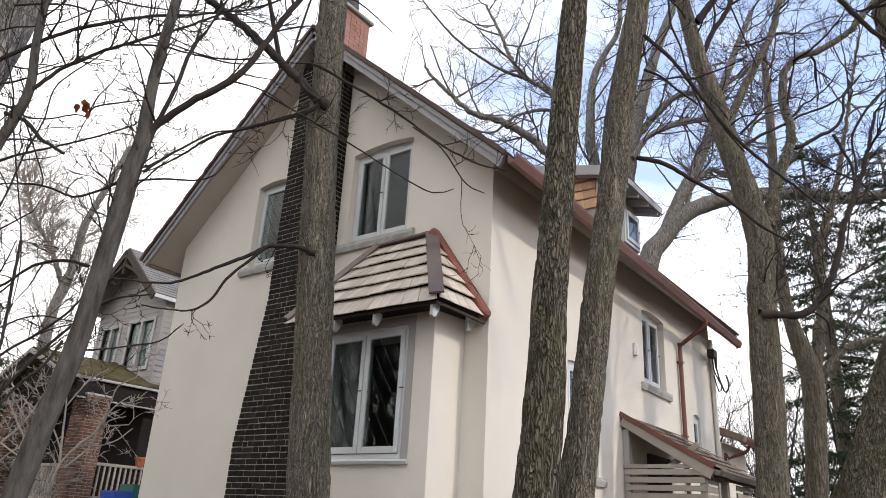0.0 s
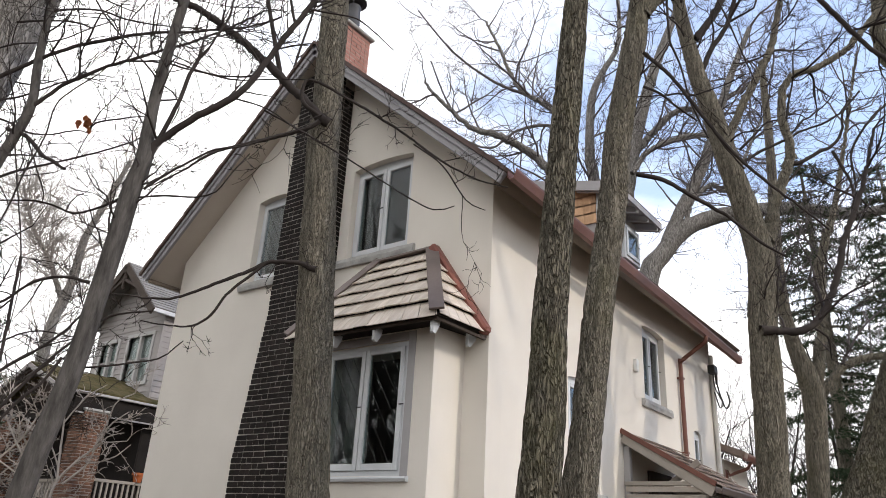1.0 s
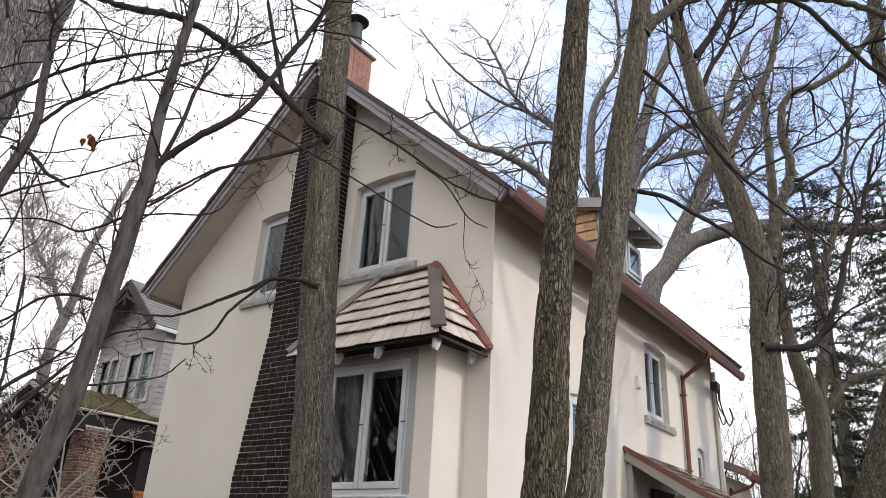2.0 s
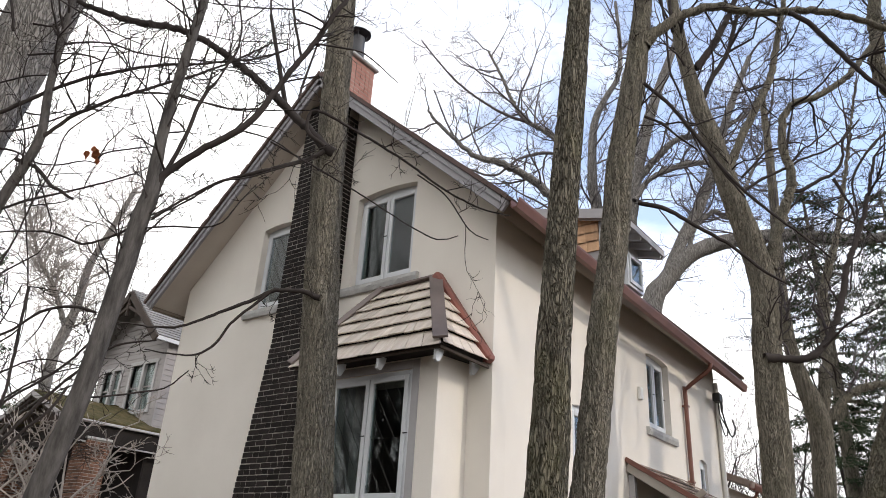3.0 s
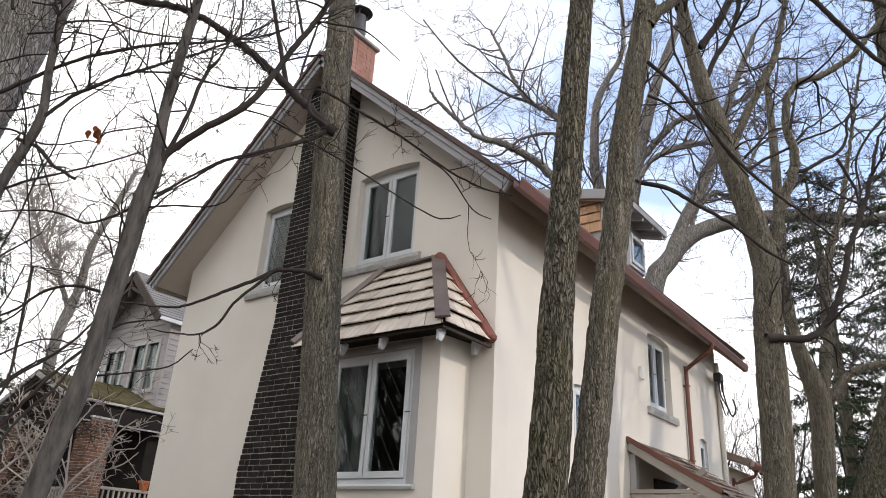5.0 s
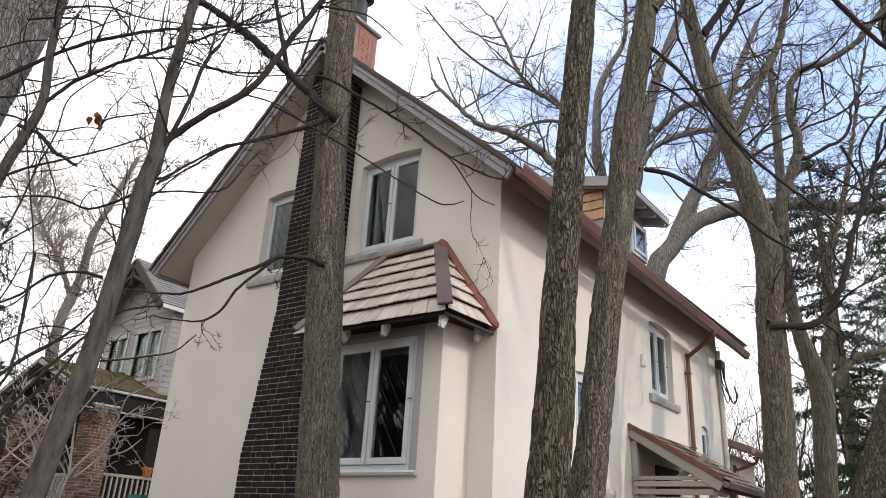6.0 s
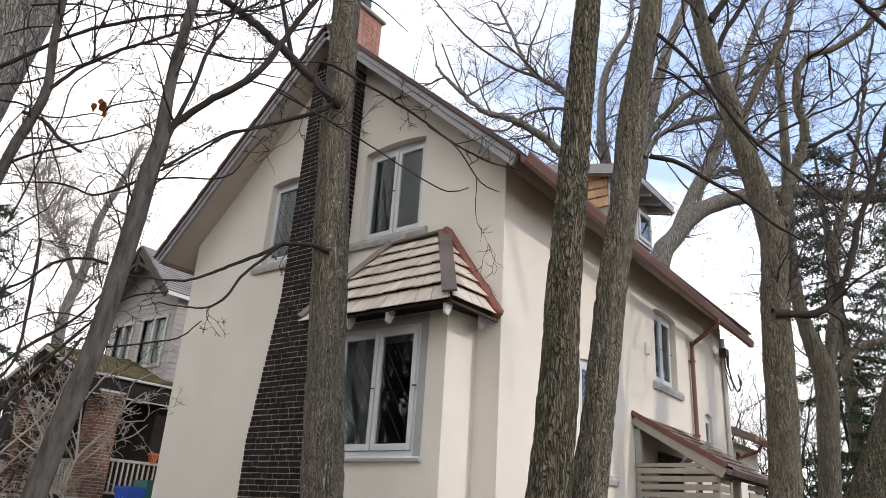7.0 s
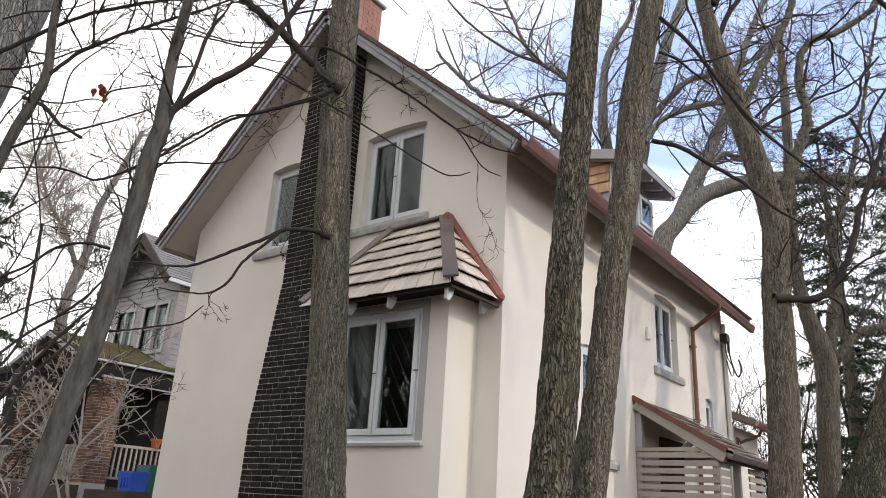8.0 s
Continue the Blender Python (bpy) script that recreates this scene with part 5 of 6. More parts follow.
tree.limb(2, [(2.05, -0.55, 5.21, 0.025), (2.27, -0.38, 5.15, 0.022), (2.48, -0.21, 4.99, 0.019), (2.73, -0.02, 4.81, 0.017), (2.96, 0.17, 4.56, 0.014), (3.16, 0.32, 4.41, 0.008)])
tree.limb(2, [(2.16, -0.46, 6.68, 0.021), (2.39, -0.29, 6.37, 0.020), (2.59, -0.13, 5.97, 0.018), (2.83, 0.06, 5.52, 0.017), (3.07, 0.25, 5.21, 0.014), (3.31, 0.44, 4.95, 0.011), (3.50, 0.59, 4.73, 0.008)])
tree.limb(2, [(2.38, -0.04, 7.58, 0.020), (2.37, -0.05, 8.26, 0.017), (2.24, -0.15, 8.89, 0.014)])
tree.limb(2, [(2.32, -0.15, 8.03, 0.017), (2.34, -0.13, 7.61, 0.015), (2.34, -0.13, 7.13, 0.014), (2.35, -0.12, 6.93, 0.013), (2.42, -0.07, 6.64, 0.012), (2.47, -0.03, 6.24, 0.011), (2.54, 0.02, 5.96, 0.010), (2.60, 0.07, 5.76, 0.009)])
tree.limb(2, [(2.35, -0.12, 6.97, 0.009), (2.26, -0.20, 6.73, 0.008), (2.17, -0.27, 6.52, 0.006)])
tree.limb(2, [(2.11, -0.32, 6.77, 0.019), (2.25, -0.21, 6.62, 0.017), (2.38, -0.10, 6.41, 0.015), (2.51, -0.00, 6.17, 0.014), (2.59, 0.06, 6.00, 0.012), (2.73, 0.17, 5.67, 0.010), (2.87, 0.28, 5.43, 0.009)])
tree.limb(2, [(2.09, -0.33, 6.35, 0.015), (2.23, -0.22, 6.27, 0.013), (2.36, -0.12, 6.12, 0.011), (2.52, 0.01, 5.96, 0.009)])
tree.limb(2, [(2.68, 0.14, 7.99, 0.013), (2.79, 0.22, 7.62, 0.011), (2.88, 0.29, 7.26, 0.010), (2.96, 0.35, 6.88, 0.008), (3.05, 0.43, 6.47, 0.006)])
tree.grow(40, 0.8, 2, 5.4)
tree.done()

tree = Tree("tall forked bare tree with mossy furrowed bark", BARK, TWIG, 17, furrow=0.012, thin=0.0034)
tree.limb(0, [(1.93, 3.46, 0.70, 0.202), (2.02, 3.53, 2.29, 0.197), (2.08, 3.58, 3.57, 0.194), (2.11, 3.60, 4.65, 0.189), (2.17, 3.64, 5.74, 0.179), (2.08, 3.57, 6.49, 0.174), (1.92, 3.45, 7.28, 0.164), (1.80, 3.36, 8.06, 0.146), (1.64, 3.24, 8.88, 0.128), (1.52, 3.14, 9.86, 0.105), (1.44, 3.08, 11.02, 0.088), (1.30, 2.97, 13.48, 0.060)])
tree.limb(1, [(1.93, 3.45, 7.52, 0.072), (2.04, 3.54, 7.96, 0.066), (2.37, 3.80, 8.81, 0.060), (2.61, 3.98, 9.39, 0.057), (2.76, 4.10, 10.08, 0.051), (2.99, 4.28, 11.17, 0.040)])
tree.limb(1, [(2.27, 3.72, 6.01, 0.096), (2.41, 3.83, 6.57, 0.084), (2.60, 3.98, 7.19, 0.075), (2.69, 4.05, 7.61, 0.069), (2.64, 4.01, 8.18, 0.063), (2.71, 4.06, 8.67, 0.059), (2.90, 4.21, 8.97, 0.056), (3.19, 4.43, 9.12, 0.053), (3.59, 4.74, 9.50, 0.050), (3.99, 5.06, 10.14, 0.043), (4.43, 5.40, 10.94, 0.032)])
tree.limb(1, [(2.13, 3.36, 4.62, 0.068), (2.28, 3.48, 4.62, 0.054), (2.59, 3.71, 4.65, 0.051), (2.83, 3.90, 4.91, 0.048), (3.04, 4.06, 5.45, 0.046), (3.18, 4.18, 5.98, 0.044), (3.38, 4.33, 6.54, 0.037), (3.54, 4.45, 7.01, 0.031), (3.77, 4.63, 7.89, 0.021)])
tree.limb(1, [(1.64, 3.36, 8.85, 0.045), (1.82, 3.50, 9.41, 0.042), (2.08, 3.70, 9.99, 0.039), (2.29, 3.86, 10.84, 0.032)])
tree.limb(1, [(1.67, 3.26, 9.54, 0.065), (1.87, 3.41, 9.91, 0.060), (2.05, 3.56, 10.35, 0.055), (2.21, 3.69, 10.79, 0.050), (2.40, 3.84, 11.38, 0.044)])
tree.limb(2, [(2.57, 3.97, 7.30, 0.034), (2.80, 4.15, 7.38, 0.031), (3.02, 4.32, 7.56, 0.027), (3.21, 4.47, 7.70, 0.024), (3.35, 4.58, 7.96, 0.021), (3.42, 4.63, 8.33, 0.017), (3.66, 4.83, 8.73, 0.014)])
tree.limb(2, [(3.20, 4.46, 7.60, 0.026), (3.29, 4.54, 7.31, 0.023), (3.36, 4.59, 7.03, 0.020), (3.34, 4.58, 6.47, 0.017)])
tree.limb(2, [(2.04, 3.55, 7.25, 0.026), (2.33, 3.78, 7.52, 0.023), (2.63, 4.01, 7.73, 0.021), (2.86, 4.19, 7.92, 0.018), (3.16, 4.43, 8.10, 0.016), (3.47, 4.68, 8.39, 0.013)])
tree.limb(2, [(2.08, 3.58, 7.52, 0.022), (2.29, 3.75, 7.82, 0.017), (2.45, 3.88, 8.04, 0.013), (2.74, 4.10, 8.15, 0.009)])
tree.limb(2, [(2.55, 3.95, 6.96, 0.021), (2.70, 4.07, 7.16, 0.017), (2.87, 4.21, 7.47, 0.013)])
tree.grow(85, 1.7, 3, 4.2)
tree.done()

tree = Tree("bare forked tree with pale branches beside the evergreen", BARK, TWIG_MID, 18, thin=0.0035)
tree.limb(0, [(1.59, 7.49, 0.39, 0.187), (1.75, 7.62, 2.55, 0.178), (1.88, 7.72, 4.28, 0.191), (1.85, 7.70, 4.84, 0.185), (1.67, 7.56, 5.68, 0.122), (1.61, 7.51, 6.62, 0.116), (1.64, 7.53, 7.80, 0.105), (1.72, 7.59, 9.45, 0.090), (1.77, 7.64, 11.82, 0.063)])
tree.limb(1, [(1.92, 7.75, 4.69, 0.123), (2.15, 7.93, 5.77, 0.100), (2.27, 8.02, 7.14, 0.094), (2.66, 8.33, 8.50, 0.056), (3.04, 8.62, 10.23, 0.036), (3.47, 8.95, 12.26, 0.022)])
tree.limb(1, [(2.00, 7.82, 4.58, 0.088), (2.37, 8.10, 5.12, 0.076), (2.81, 8.44, 5.35, 0.067), (3.32, 8.83, 5.43, 0.054), (4.22, 9.53, 5.93, 0.036)])
tree.grow(60, 2.0, 3, 4.0)
tree.done()

tree = Tree("thick leaning bare trunk with rough bark", BARK_ROUGH, TWIG, 19, furrow=0.016)
tree.limb(0, [(2.31, 4.26, 0.61, 0.519), (2.60, 4.49, 1.52, 0.448), (2.87, 4.70, 2.28, 0.383), (3.09, 4.87, 2.88, 0.347), (3.28, 5.03, 3.46, 0.331), (3.56, 5.24, 4.30, 0.317), (3.92, 5.53, 5.33, 0.295), (4.24, 5.78, 6.42, 0.271), (4.64, 6.10, 8.21, 0.233)])
tree.limb(1, [(4.67, 6.12, 7.87, 0.136), (4.49, 5.98, 8.87, 0.134), (4.22, 5.76, 9.47, 0.129), (4.07, 5.64, 9.83, 0.124), (4.05, 5.63, 10.28, 0.119), (4.13, 5.69, 10.91, 0.114), (4.21, 5.76, 11.70, 0.110), (4.29, 5.82, 12.53, 0.105)])
tree.limb(2, [(3.97, 5.57, 8.82, 0.023), (3.70, 5.35, 8.47, 0.021), (3.39, 5.11, 7.86, 0.019), (3.36, 5.09, 7.25, 0.017), (3.23, 4.98, 6.65, 0.015), (3.09, 4.87, 5.90, 0.013)])
tree.grow(26, 1.4, 3, 6.5)
tree.done()

tree = Tree("huge spreading bare oak behind the house with grey limbs", BARK_PALE, TWIG_MID, 20, thin=0.0048)
tree.limb(0, [(-3.51, 12.40, 4.49, 0.331), (-3.25, 12.60, 7.66, 0.317), (-2.95, 12.83, 9.50, 0.305), (-2.64, 13.07, 10.06, 0.268), (-2.16, 13.44, 10.83, 0.255), (-1.53, 13.93, 11.31, 0.240), (-0.76, 14.53, 11.60, 0.224), (0.56, 15.55, 11.86, 0.212), (1.64, 16.39, 11.79, 0.188), (2.76, 17.25, 11.98, 0.164), (4.56, 18.65, 12.99, 0.107)])
tree.limb(0, [(-2.52, 13.17, 10.43, 0.195), (-2.08, 13.51, 11.68, 0.176), (-1.65, 13.84, 12.68, 0.166), (-1.18, 14.20, 14.23, 0.146), (-0.64, 14.62, 16.30, 0.119), (0.12, 15.21, 18.64, 0.084)])
tree.limb(0, [(-4.07, 13.23, 7.93, 0.299), (-3.84, 13.41, 12.07, 0.258), (-3.58, 13.61, 14.15, 0.228), (-3.25, 13.87, 15.92, 0.209), (-2.79, 14.22, 17.80, 0.160), (-2.14, 14.73, 20.06, 0.118)])
tree.limb(1, [(-3.61, 13.58, 13.93, 0.126), (-2.98, 14.07, 14.95, 0.115), (-2.35, 14.57, 15.78, 0.104), (-1.42, 15.28, 16.08, 0.084), (-0.28, 16.17, 17.09, 0.059)])
tree.limb(1, [(-3.25, 12.60, 12.75, 0.089), (-2.80, 12.95, 13.59, 0.084), (-1.93, 13.63, 14.17, 0.079), (-1.28, 14.12, 14.23, 0.067), (-0.68, 14.59, 13.76, 0.048)])
tree.limb(0, [(-5.16, 13.65, 9.30, 0.245), (-5.07, 13.72, 13.34, 0.195), (-5.16, 13.65, 14.42, 0.172), (-5.07, 13.72, 16.71, 0.136), (-4.73, 13.98, 17.94, 0.111), (-4.32, 14.30, 18.97, 0.091), (-4.19, 14.41, 20.25, 0.079), (-4.26, 14.35, 22.65, 0.059)])
tree.limb(1, [(-3.83, 10.89, 9.60, 0.184), (-4.45, 10.41, 11.51, 0.156), (-4.86, 10.09, 12.22, 0.136), (-5.37, 9.69, 12.79, 0.120), (-6.05, 9.17, 13.23, 0.103), (-6.66, 8.70, 13.42, 0.081), (-7.22, 8.26, 14.06, 0.064), (-7.73, 7.87, 14.73, 0.047), (-7.86, 7.77, 15.13, 0.030)])
tree.limb(1, [(-4.32, 10.51, 11.15, 0.133), (-4.44, 10.42, 13.60, 0.099), (-4.91, 10.05, 14.40, 0.082), (-5.46, 9.62, 14.82, 0.071), (-5.75, 9.40, 15.42, 0.060), (-6.04, 9.17, 16.35, 0.048), (-6.42, 8.88, 17.41, 0.037)])
tree.limb(2, [(-5.98, 9.22, 13.24, 0.052), (-6.32, 8.96, 13.35, 0.046), (-6.86, 8.54, 13.60, 0.035), (-7.30, 8.20, 14.36, 0.029), (-7.75, 7.85, 15.77, 0.024)])
tree.limb(2, [(-5.39, 9.68, 14.73, 0.053), (-6.09, 9.14, 15.08, 0.042), (-6.94, 8.48, 15.84, 0.036), (-7.54, 8.02, 16.65, 0.030), (-8.16, 7.53, 17.70, 0.025)])
tree.limb(2, [(-4.44, 10.42, 13.60, 0.058), (-4.98, 10.00, 13.66, 0.052), (-5.58, 9.53, 13.41, 0.041), (-6.17, 9.07, 12.78, 0.034), (-6.84, 8.55, 12.97, 0.029)])
tree.limb(1, [(-2.01, 13.56, 11.16, 0.081), (-1.84, 13.70, 11.89, 0.082), (-1.32, 14.10, 12.51, 0.077), (-0.91, 14.41, 12.35, 0.071), (-0.41, 14.80, 13.58, 0.054), (0.14, 15.22, 15.08, 0.037)])
tree.grow(200, 3.0, 3, 6.0)
tree.done()

tree = Tree("pale bare tree behind the neighbouring house", BARK_PALE, TWIG_PALE, 22, thin=0.0055)
tree.limb(0, [(-24.59, 6.19, 5.59, 0.234), (-24.69, 6.12, 8.67, 0.200), (-24.39, 6.35, 10.82, 0.171), (-24.34, 6.38, 12.56, 0.140), (-23.93, 6.71, 14.40, 0.119), (-23.49, 7.05, 16.32, 0.085)])
tree.limb(1, [(-24.59, 6.20, 9.97, 0.113), (-25.24, 5.69, 11.49, 0.092), (-26.08, 5.04, 12.93, 0.070), (-26.86, 4.43, 14.96, 0.048)])
tree.grow(150, 2.6, 3, 5.0)
tree.done()

tree = Tree("young bare tree with a thicket of dark twigs beside the porch", BARK_SMOOTH, TWIG, 33, thin=0.004, lift=0.1)
tree.limb(0, [(-6.06, -2.99, 0.43, 0.046), (-6.07, -3.00, 1.36, 0.040), (-6.02, -2.96, 2.09, 0.034), (-5.76, -2.76, 2.74, 0.027), (-5.53, -2.58, 3.27, 0.019), (-5.20, -2.31, 3.67, 0.011)])
tree.limb(1, [(-6.06, -3.00, 1.82, 0.021), (-5.87, -2.85, 2.45, 0.018), (-5.64, -2.66, 2.82, 0.014), (-5.40, -2.47, 3.04, 0.011), (-5.04, -2.20, 3.16, 0.007)])
tree.limb(1, [(-5.99, -2.94, 2.23, 0.021), (-6.07, -3.01, 2.86, 0.018), (-5.73, -2.74, 3.44, 0.015), (-5.34, -2.43, 3.81, 0.011), (-4.90, -2.08, 4.00, 0.008)])
tree.limb(1, [(-6.04, -2.98, 2.58, 0.018), (-6.14, -3.06, 3.44, 0.016), (-5.76, -2.76, 3.86, 0.013), (-5.44, -2.51, 4.02, 0.010), (-5.01, -2.17, 3.96, 0.008)])
tree.limb(1, [(-6.04, -2.98, 1.49, 0.017), (-5.59, -2.63, 1.66, 0.014), (-5.37, -2.46, 2.07, 0.011), (-5.18, -2.30, 2.50, 0.007)])
tree.limb(1, [(-6.19, -3.10, 3.14, 0.018), (-6.10, -3.03, 4.06, 0.015), (-5.96, -2.92, 4.55, 0.012), (-5.88, -2.85, 5.06, 0.008)])
tree.grow(70, 0.95, 2, 1.5)
tree.done()


# far woods: one sheet of thin bare trees all round
far = Tubes()
frng, fnp = random.Random(21), np.random.RandomState(21)


def far_branch(p, d, ln, r, depth):
    n = 5
    dd = d + np.cumsum(fnp.normal(0, 0.16, (n, 3)) + np.array([0, 0, 0.05]), 0)
    dd /= np.sqrt((dd * dd).sum(1))[:, None]
    q = np.vstack([[p], p + np.cumsum(dd, 0) * (ln / n)])
    rr = np.maximum(0.006, r * (1 - 0.75 * np.arange(n + 1) / n))
    far.sweep(np.column_stack([q, rr]), 5 if r > 0.05 else 3)
    if depth:
        for _ in range(frng.randint(4, 6)):
            i = frng.randint(1, n)
            s = fnp.normal(0, 1, 3)
            ax = dd[i - 1]
            side = unit(s - ax * (s @ ax))
            far_branch(q[i], unit(ax * 0.7 + side * 0.8 + np.array([0, 0, 0.25])), ln * frng.uniform(0.35, 0.6), rr[i] * 0.6, depth - 1)


for k in range(205):
    a = radians(frng.uniform(90, 112) if k < 72 else frng.uniform(140, 172) if k < 110 else frng.uniform(200, 250) if k < 187 else frng.uniform(0, 360))
    dist = frng.uniform(26, 62) if k < 110 else frng.uniform(15, 28)
    x, y = 4 + dist * math.cos(a), -6 + dist * math.sin(a)
    far_branch(np.array([x, y, -0.3]), np.array([fnp.normal(0, 0.05), fnp.normal(0, 0.05), 1.0]), frng.uniform(5, 10) if k < 110 else frng.uniform(11, 16), frng.uniform(0.06, 0.16) if k < 110 else frng.uniform(0.12, 0.25), 3)
woods = empty("far_woods", "far bare winter woods behind the houses", "woods", kind="stuff")
far.mesh("far_trees", TWIG, woods)
tagged(woods.children[0], kind="stuff")


def conifer(x, y, height, spread, seed, label, low=1.5, tufts=4):
    """A loose evergreen: drooping boughs whose side twigs end in tufts of needles."""
    rng, g = random.Random(seed), np.random.RandomState(seed)
    ob = empty("conifer", label, "tree")
    t = Tubes()
    t.sweep(spline([(x, y, -0.2, 0.24), (x + 0.1, y, height * 0.5, 0.16), (x, y, height, 0.03)], 0.4), 10, 0.06)
    centres = []
    z = low
    while z < height:
        k = (1 - 0.9 * z / height) ** 0.6
        for _ in range(rng.randint(5, 7)):
            a = rng.uniform(0, 2 * math.pi)
            ln = spread * k * rng.uniform(0.45, 1.1) + 0.2
            way = np.array([math.cos(a), math.sin(a), 0.0])
            side = np.array([-math.sin(a), math.cos(a), 0.0])
            rise, sag = rng.uniform(0.1, 0.35), rng.uniform(0.3, 0.6)
            line = [np.array([x, y, z]) + way * ln * q + np.array([0, 0, ln * (rise * q - sag * q * q)]) for q in (0, 0.25, 0.5, 0.75, 1.0)]
            t.sweep([np.array([*p, 0.03 * (1 - i / 4) + 0.005]) for i, p in enumerate(line)], 4)
            n = max(3, int(ln / 0.17))
            for i in range(n):
                q = 0.25 + 0.75 * (i + rng.random()) / n
                p = np.array([x, y, z]) + way * ln * q + np.array([0, 0, ln * (rise * q - sag * q * q)])
                for sg in (-1, 1):
                    l2 = rng.uniform(0.15, 0.55) * (1.2 - 0.6 * q)
                    d = unit(way * rng.uniform(0.2, 0.9) + side * sg + np.array([0, 0, rng.uniform(-0.7, 0.1)]))
                    t.sweep([np.array([*p, 0.006]), np.array([*(p + d * l2), 0.003])], 3)
                    for m in range(tufts):
                        centres.append((p + d * l2 * (m + 0.6) / tufts + g.normal(0, 0.03, 3), d))
        z += rng.uniform(0.3, 0.6)
    t.mesh("trunk", BARK, ob)
    blades = 7
    C = np.repeat(np.array([c for c, _ in centres]), blades, 0)
    A = np.repeat(np.array([d for _, d in centres]), blades, 0)
    D = A * 0.7 + g.normal(0, 0.55, C.shape) + np.array([0, 0, -0.25])
    D /= np.sqrt((D * D).sum(1))[:, None]
    W = np.cross(D, g.normal(0, 1, C.shape))
    W /= np.sqrt((W * W).sum(1))[:, None]
    size = g.uniform(0.07, 0.15, (len(C), 1))
    V = np.stack([C - W * size * 0.09, C + W * size * 0.09, C + D * size], 1).reshape(-1, 3)
    me = bpy.data.meshes.new("foliage")
    me.from_pydata(V.tolist(), [], np.arange(len(V)).reshape(-1, 3).tolist())
    me.materials.append(NEEDLE)
    nd = new("foliage", me)
    nd.parent = ob
    tagged(nd, "dark green drooping needle tufts", kind="stuff")


conifer(1.0, 15.4, 13.2, 2.3, 3, "dark drooping evergreen behind the bare trunks")
conifer(3.0, 15.9, 12.6, 2.6, 5, "dark evergreen at the edge of the woods")
conifer(2.6, 19.5, 12.0, 2.8, 6, "tall dark evergreen deeper in the woods", 1.5, 3)
conifer(-11.9, -1.7, 7.6, 1.9, 8, "sparse evergreen beside the neighbouring house", 1.5, 4)

# dried leaves still hanging on one twig
leaves = empty("dead_leaves", "cluster of dry brown leaves on a twig", "leaves")
lr = random.Random(3)
for k in range(9):
    bm = bmesh.new()
    n = 7
    L_, W_ = lr.uniform(0.06, 0.1), lr.uniform(0.02, 0.034)
    rows_ = []
    for i in range(n):
        t = i / (n - 1)
        w = W_ * math.sin(math.pi * min(1, t * 0.92 + 0.06)) * (1 + 0.25 * (i % 2))
        rows_.append([bm.verts.new((sx * w, 0.25 * w * abs(sx), -L_ * t)) for sx in (-1, 0, 1)])
    for a, b in zip(rows_, rows_[1:]):
        for j in range(2):
            bm.faces.new((a[j], a[j + 1], b[j + 1], b[j]))
    bmesh.ops.solidify(bm, geom=list(bm.faces), thickness=0.001)
    bmesh.ops.transform(bm, matrix=Matrix.Translation(Vector((-2.28, -3.97, 5.36)) + Vector((lr.uniform(-0.09, 0.09), lr.uniform(-0.06, 0.06), lr.uniform(-0.03, 0.1)))) @
                        Euler((lr.uniform(-0.7, 0.7), lr.uniform(-0.7, 0.7), lr.uniform(0, 6))).to_matrix().to_4x4(), verts=bm.verts)
    part("leaf", bm, DRY_LEAF, leaves)


# ---------------------------------------------------------------- neighbouring house
nb = empty("neighbour_house", "older grey clapboard house with brick porch and mossy roof", "house")
NX0, NX1, NY, NEAVE, NAPEX = -16.57, -13.27, 4.0, 7.22, 8.78
NMX = (NX0 + NX1) / 2
NW1, NW2 = (-16.2, -15.35, 5.5, 6.6), (-14.78, -13.65, 5.36, 6.64)
gable = [(NX0, 0), (NX1, 0), (NX1, NEAVE), (NMX, NAPEX - 0.15), (NX0, NEAVE)]


def rect(w):
    x0, x1, z0, z1 = w
    return [(x0, z0), (x1, z0), (x1, z1), (x0, z1)]


# thin near-black sheets over the lower walls paint in the porch's shade
part("lower_side_wall", box(NX1 + 0.002, NX1 + 0.025, NY + 0.005, NY + 9, 0, 4.25), SHADE_DARK, nb, "thin wall sheet with the porch's shade in its colour")
part("lower_wall", box(-22.5, NX1 + 0.02, NY - 0.03, NY - 0.002, 0, 4.7), SHADE_DARK, nb, "thin wall sheet with the porch's shade in its colour")
nwall = part("front_wall", pierced(gable, [rect(NW1), rect(NW2)], NY, NY + 0.25), SIDING, nb)
side_w = part("side_wall", box(NX1 - 0.25, NX1, NY + 0.25, NY + 9, 0, NEAVE), SIDING, nb)
z = 4.3
while z < NEAVE - 0.2:
    part("clapboard", box(NX1, NX1 + 0.02, NY + 0.02, NY + 9, z, z + 0.135, None, 0.004), SIDING, side_w)
    z += 0.15
part("corner_board", box(NX1 - 0.1, NX1 + 0.03, NY - 0.03, NY + 0.015, 4.75, NEAVE, None, 0.004), SIDING, nb)
part("side_wall", box(NX0, NX0 + 0.25, NY + 0.25, NY + 9, 0, NEAVE), SIDING, nb)
part("back_wall", box(NX0, NX1, NY + 9, NY + 9.25, 0, NEAVE), SIDING, nb)


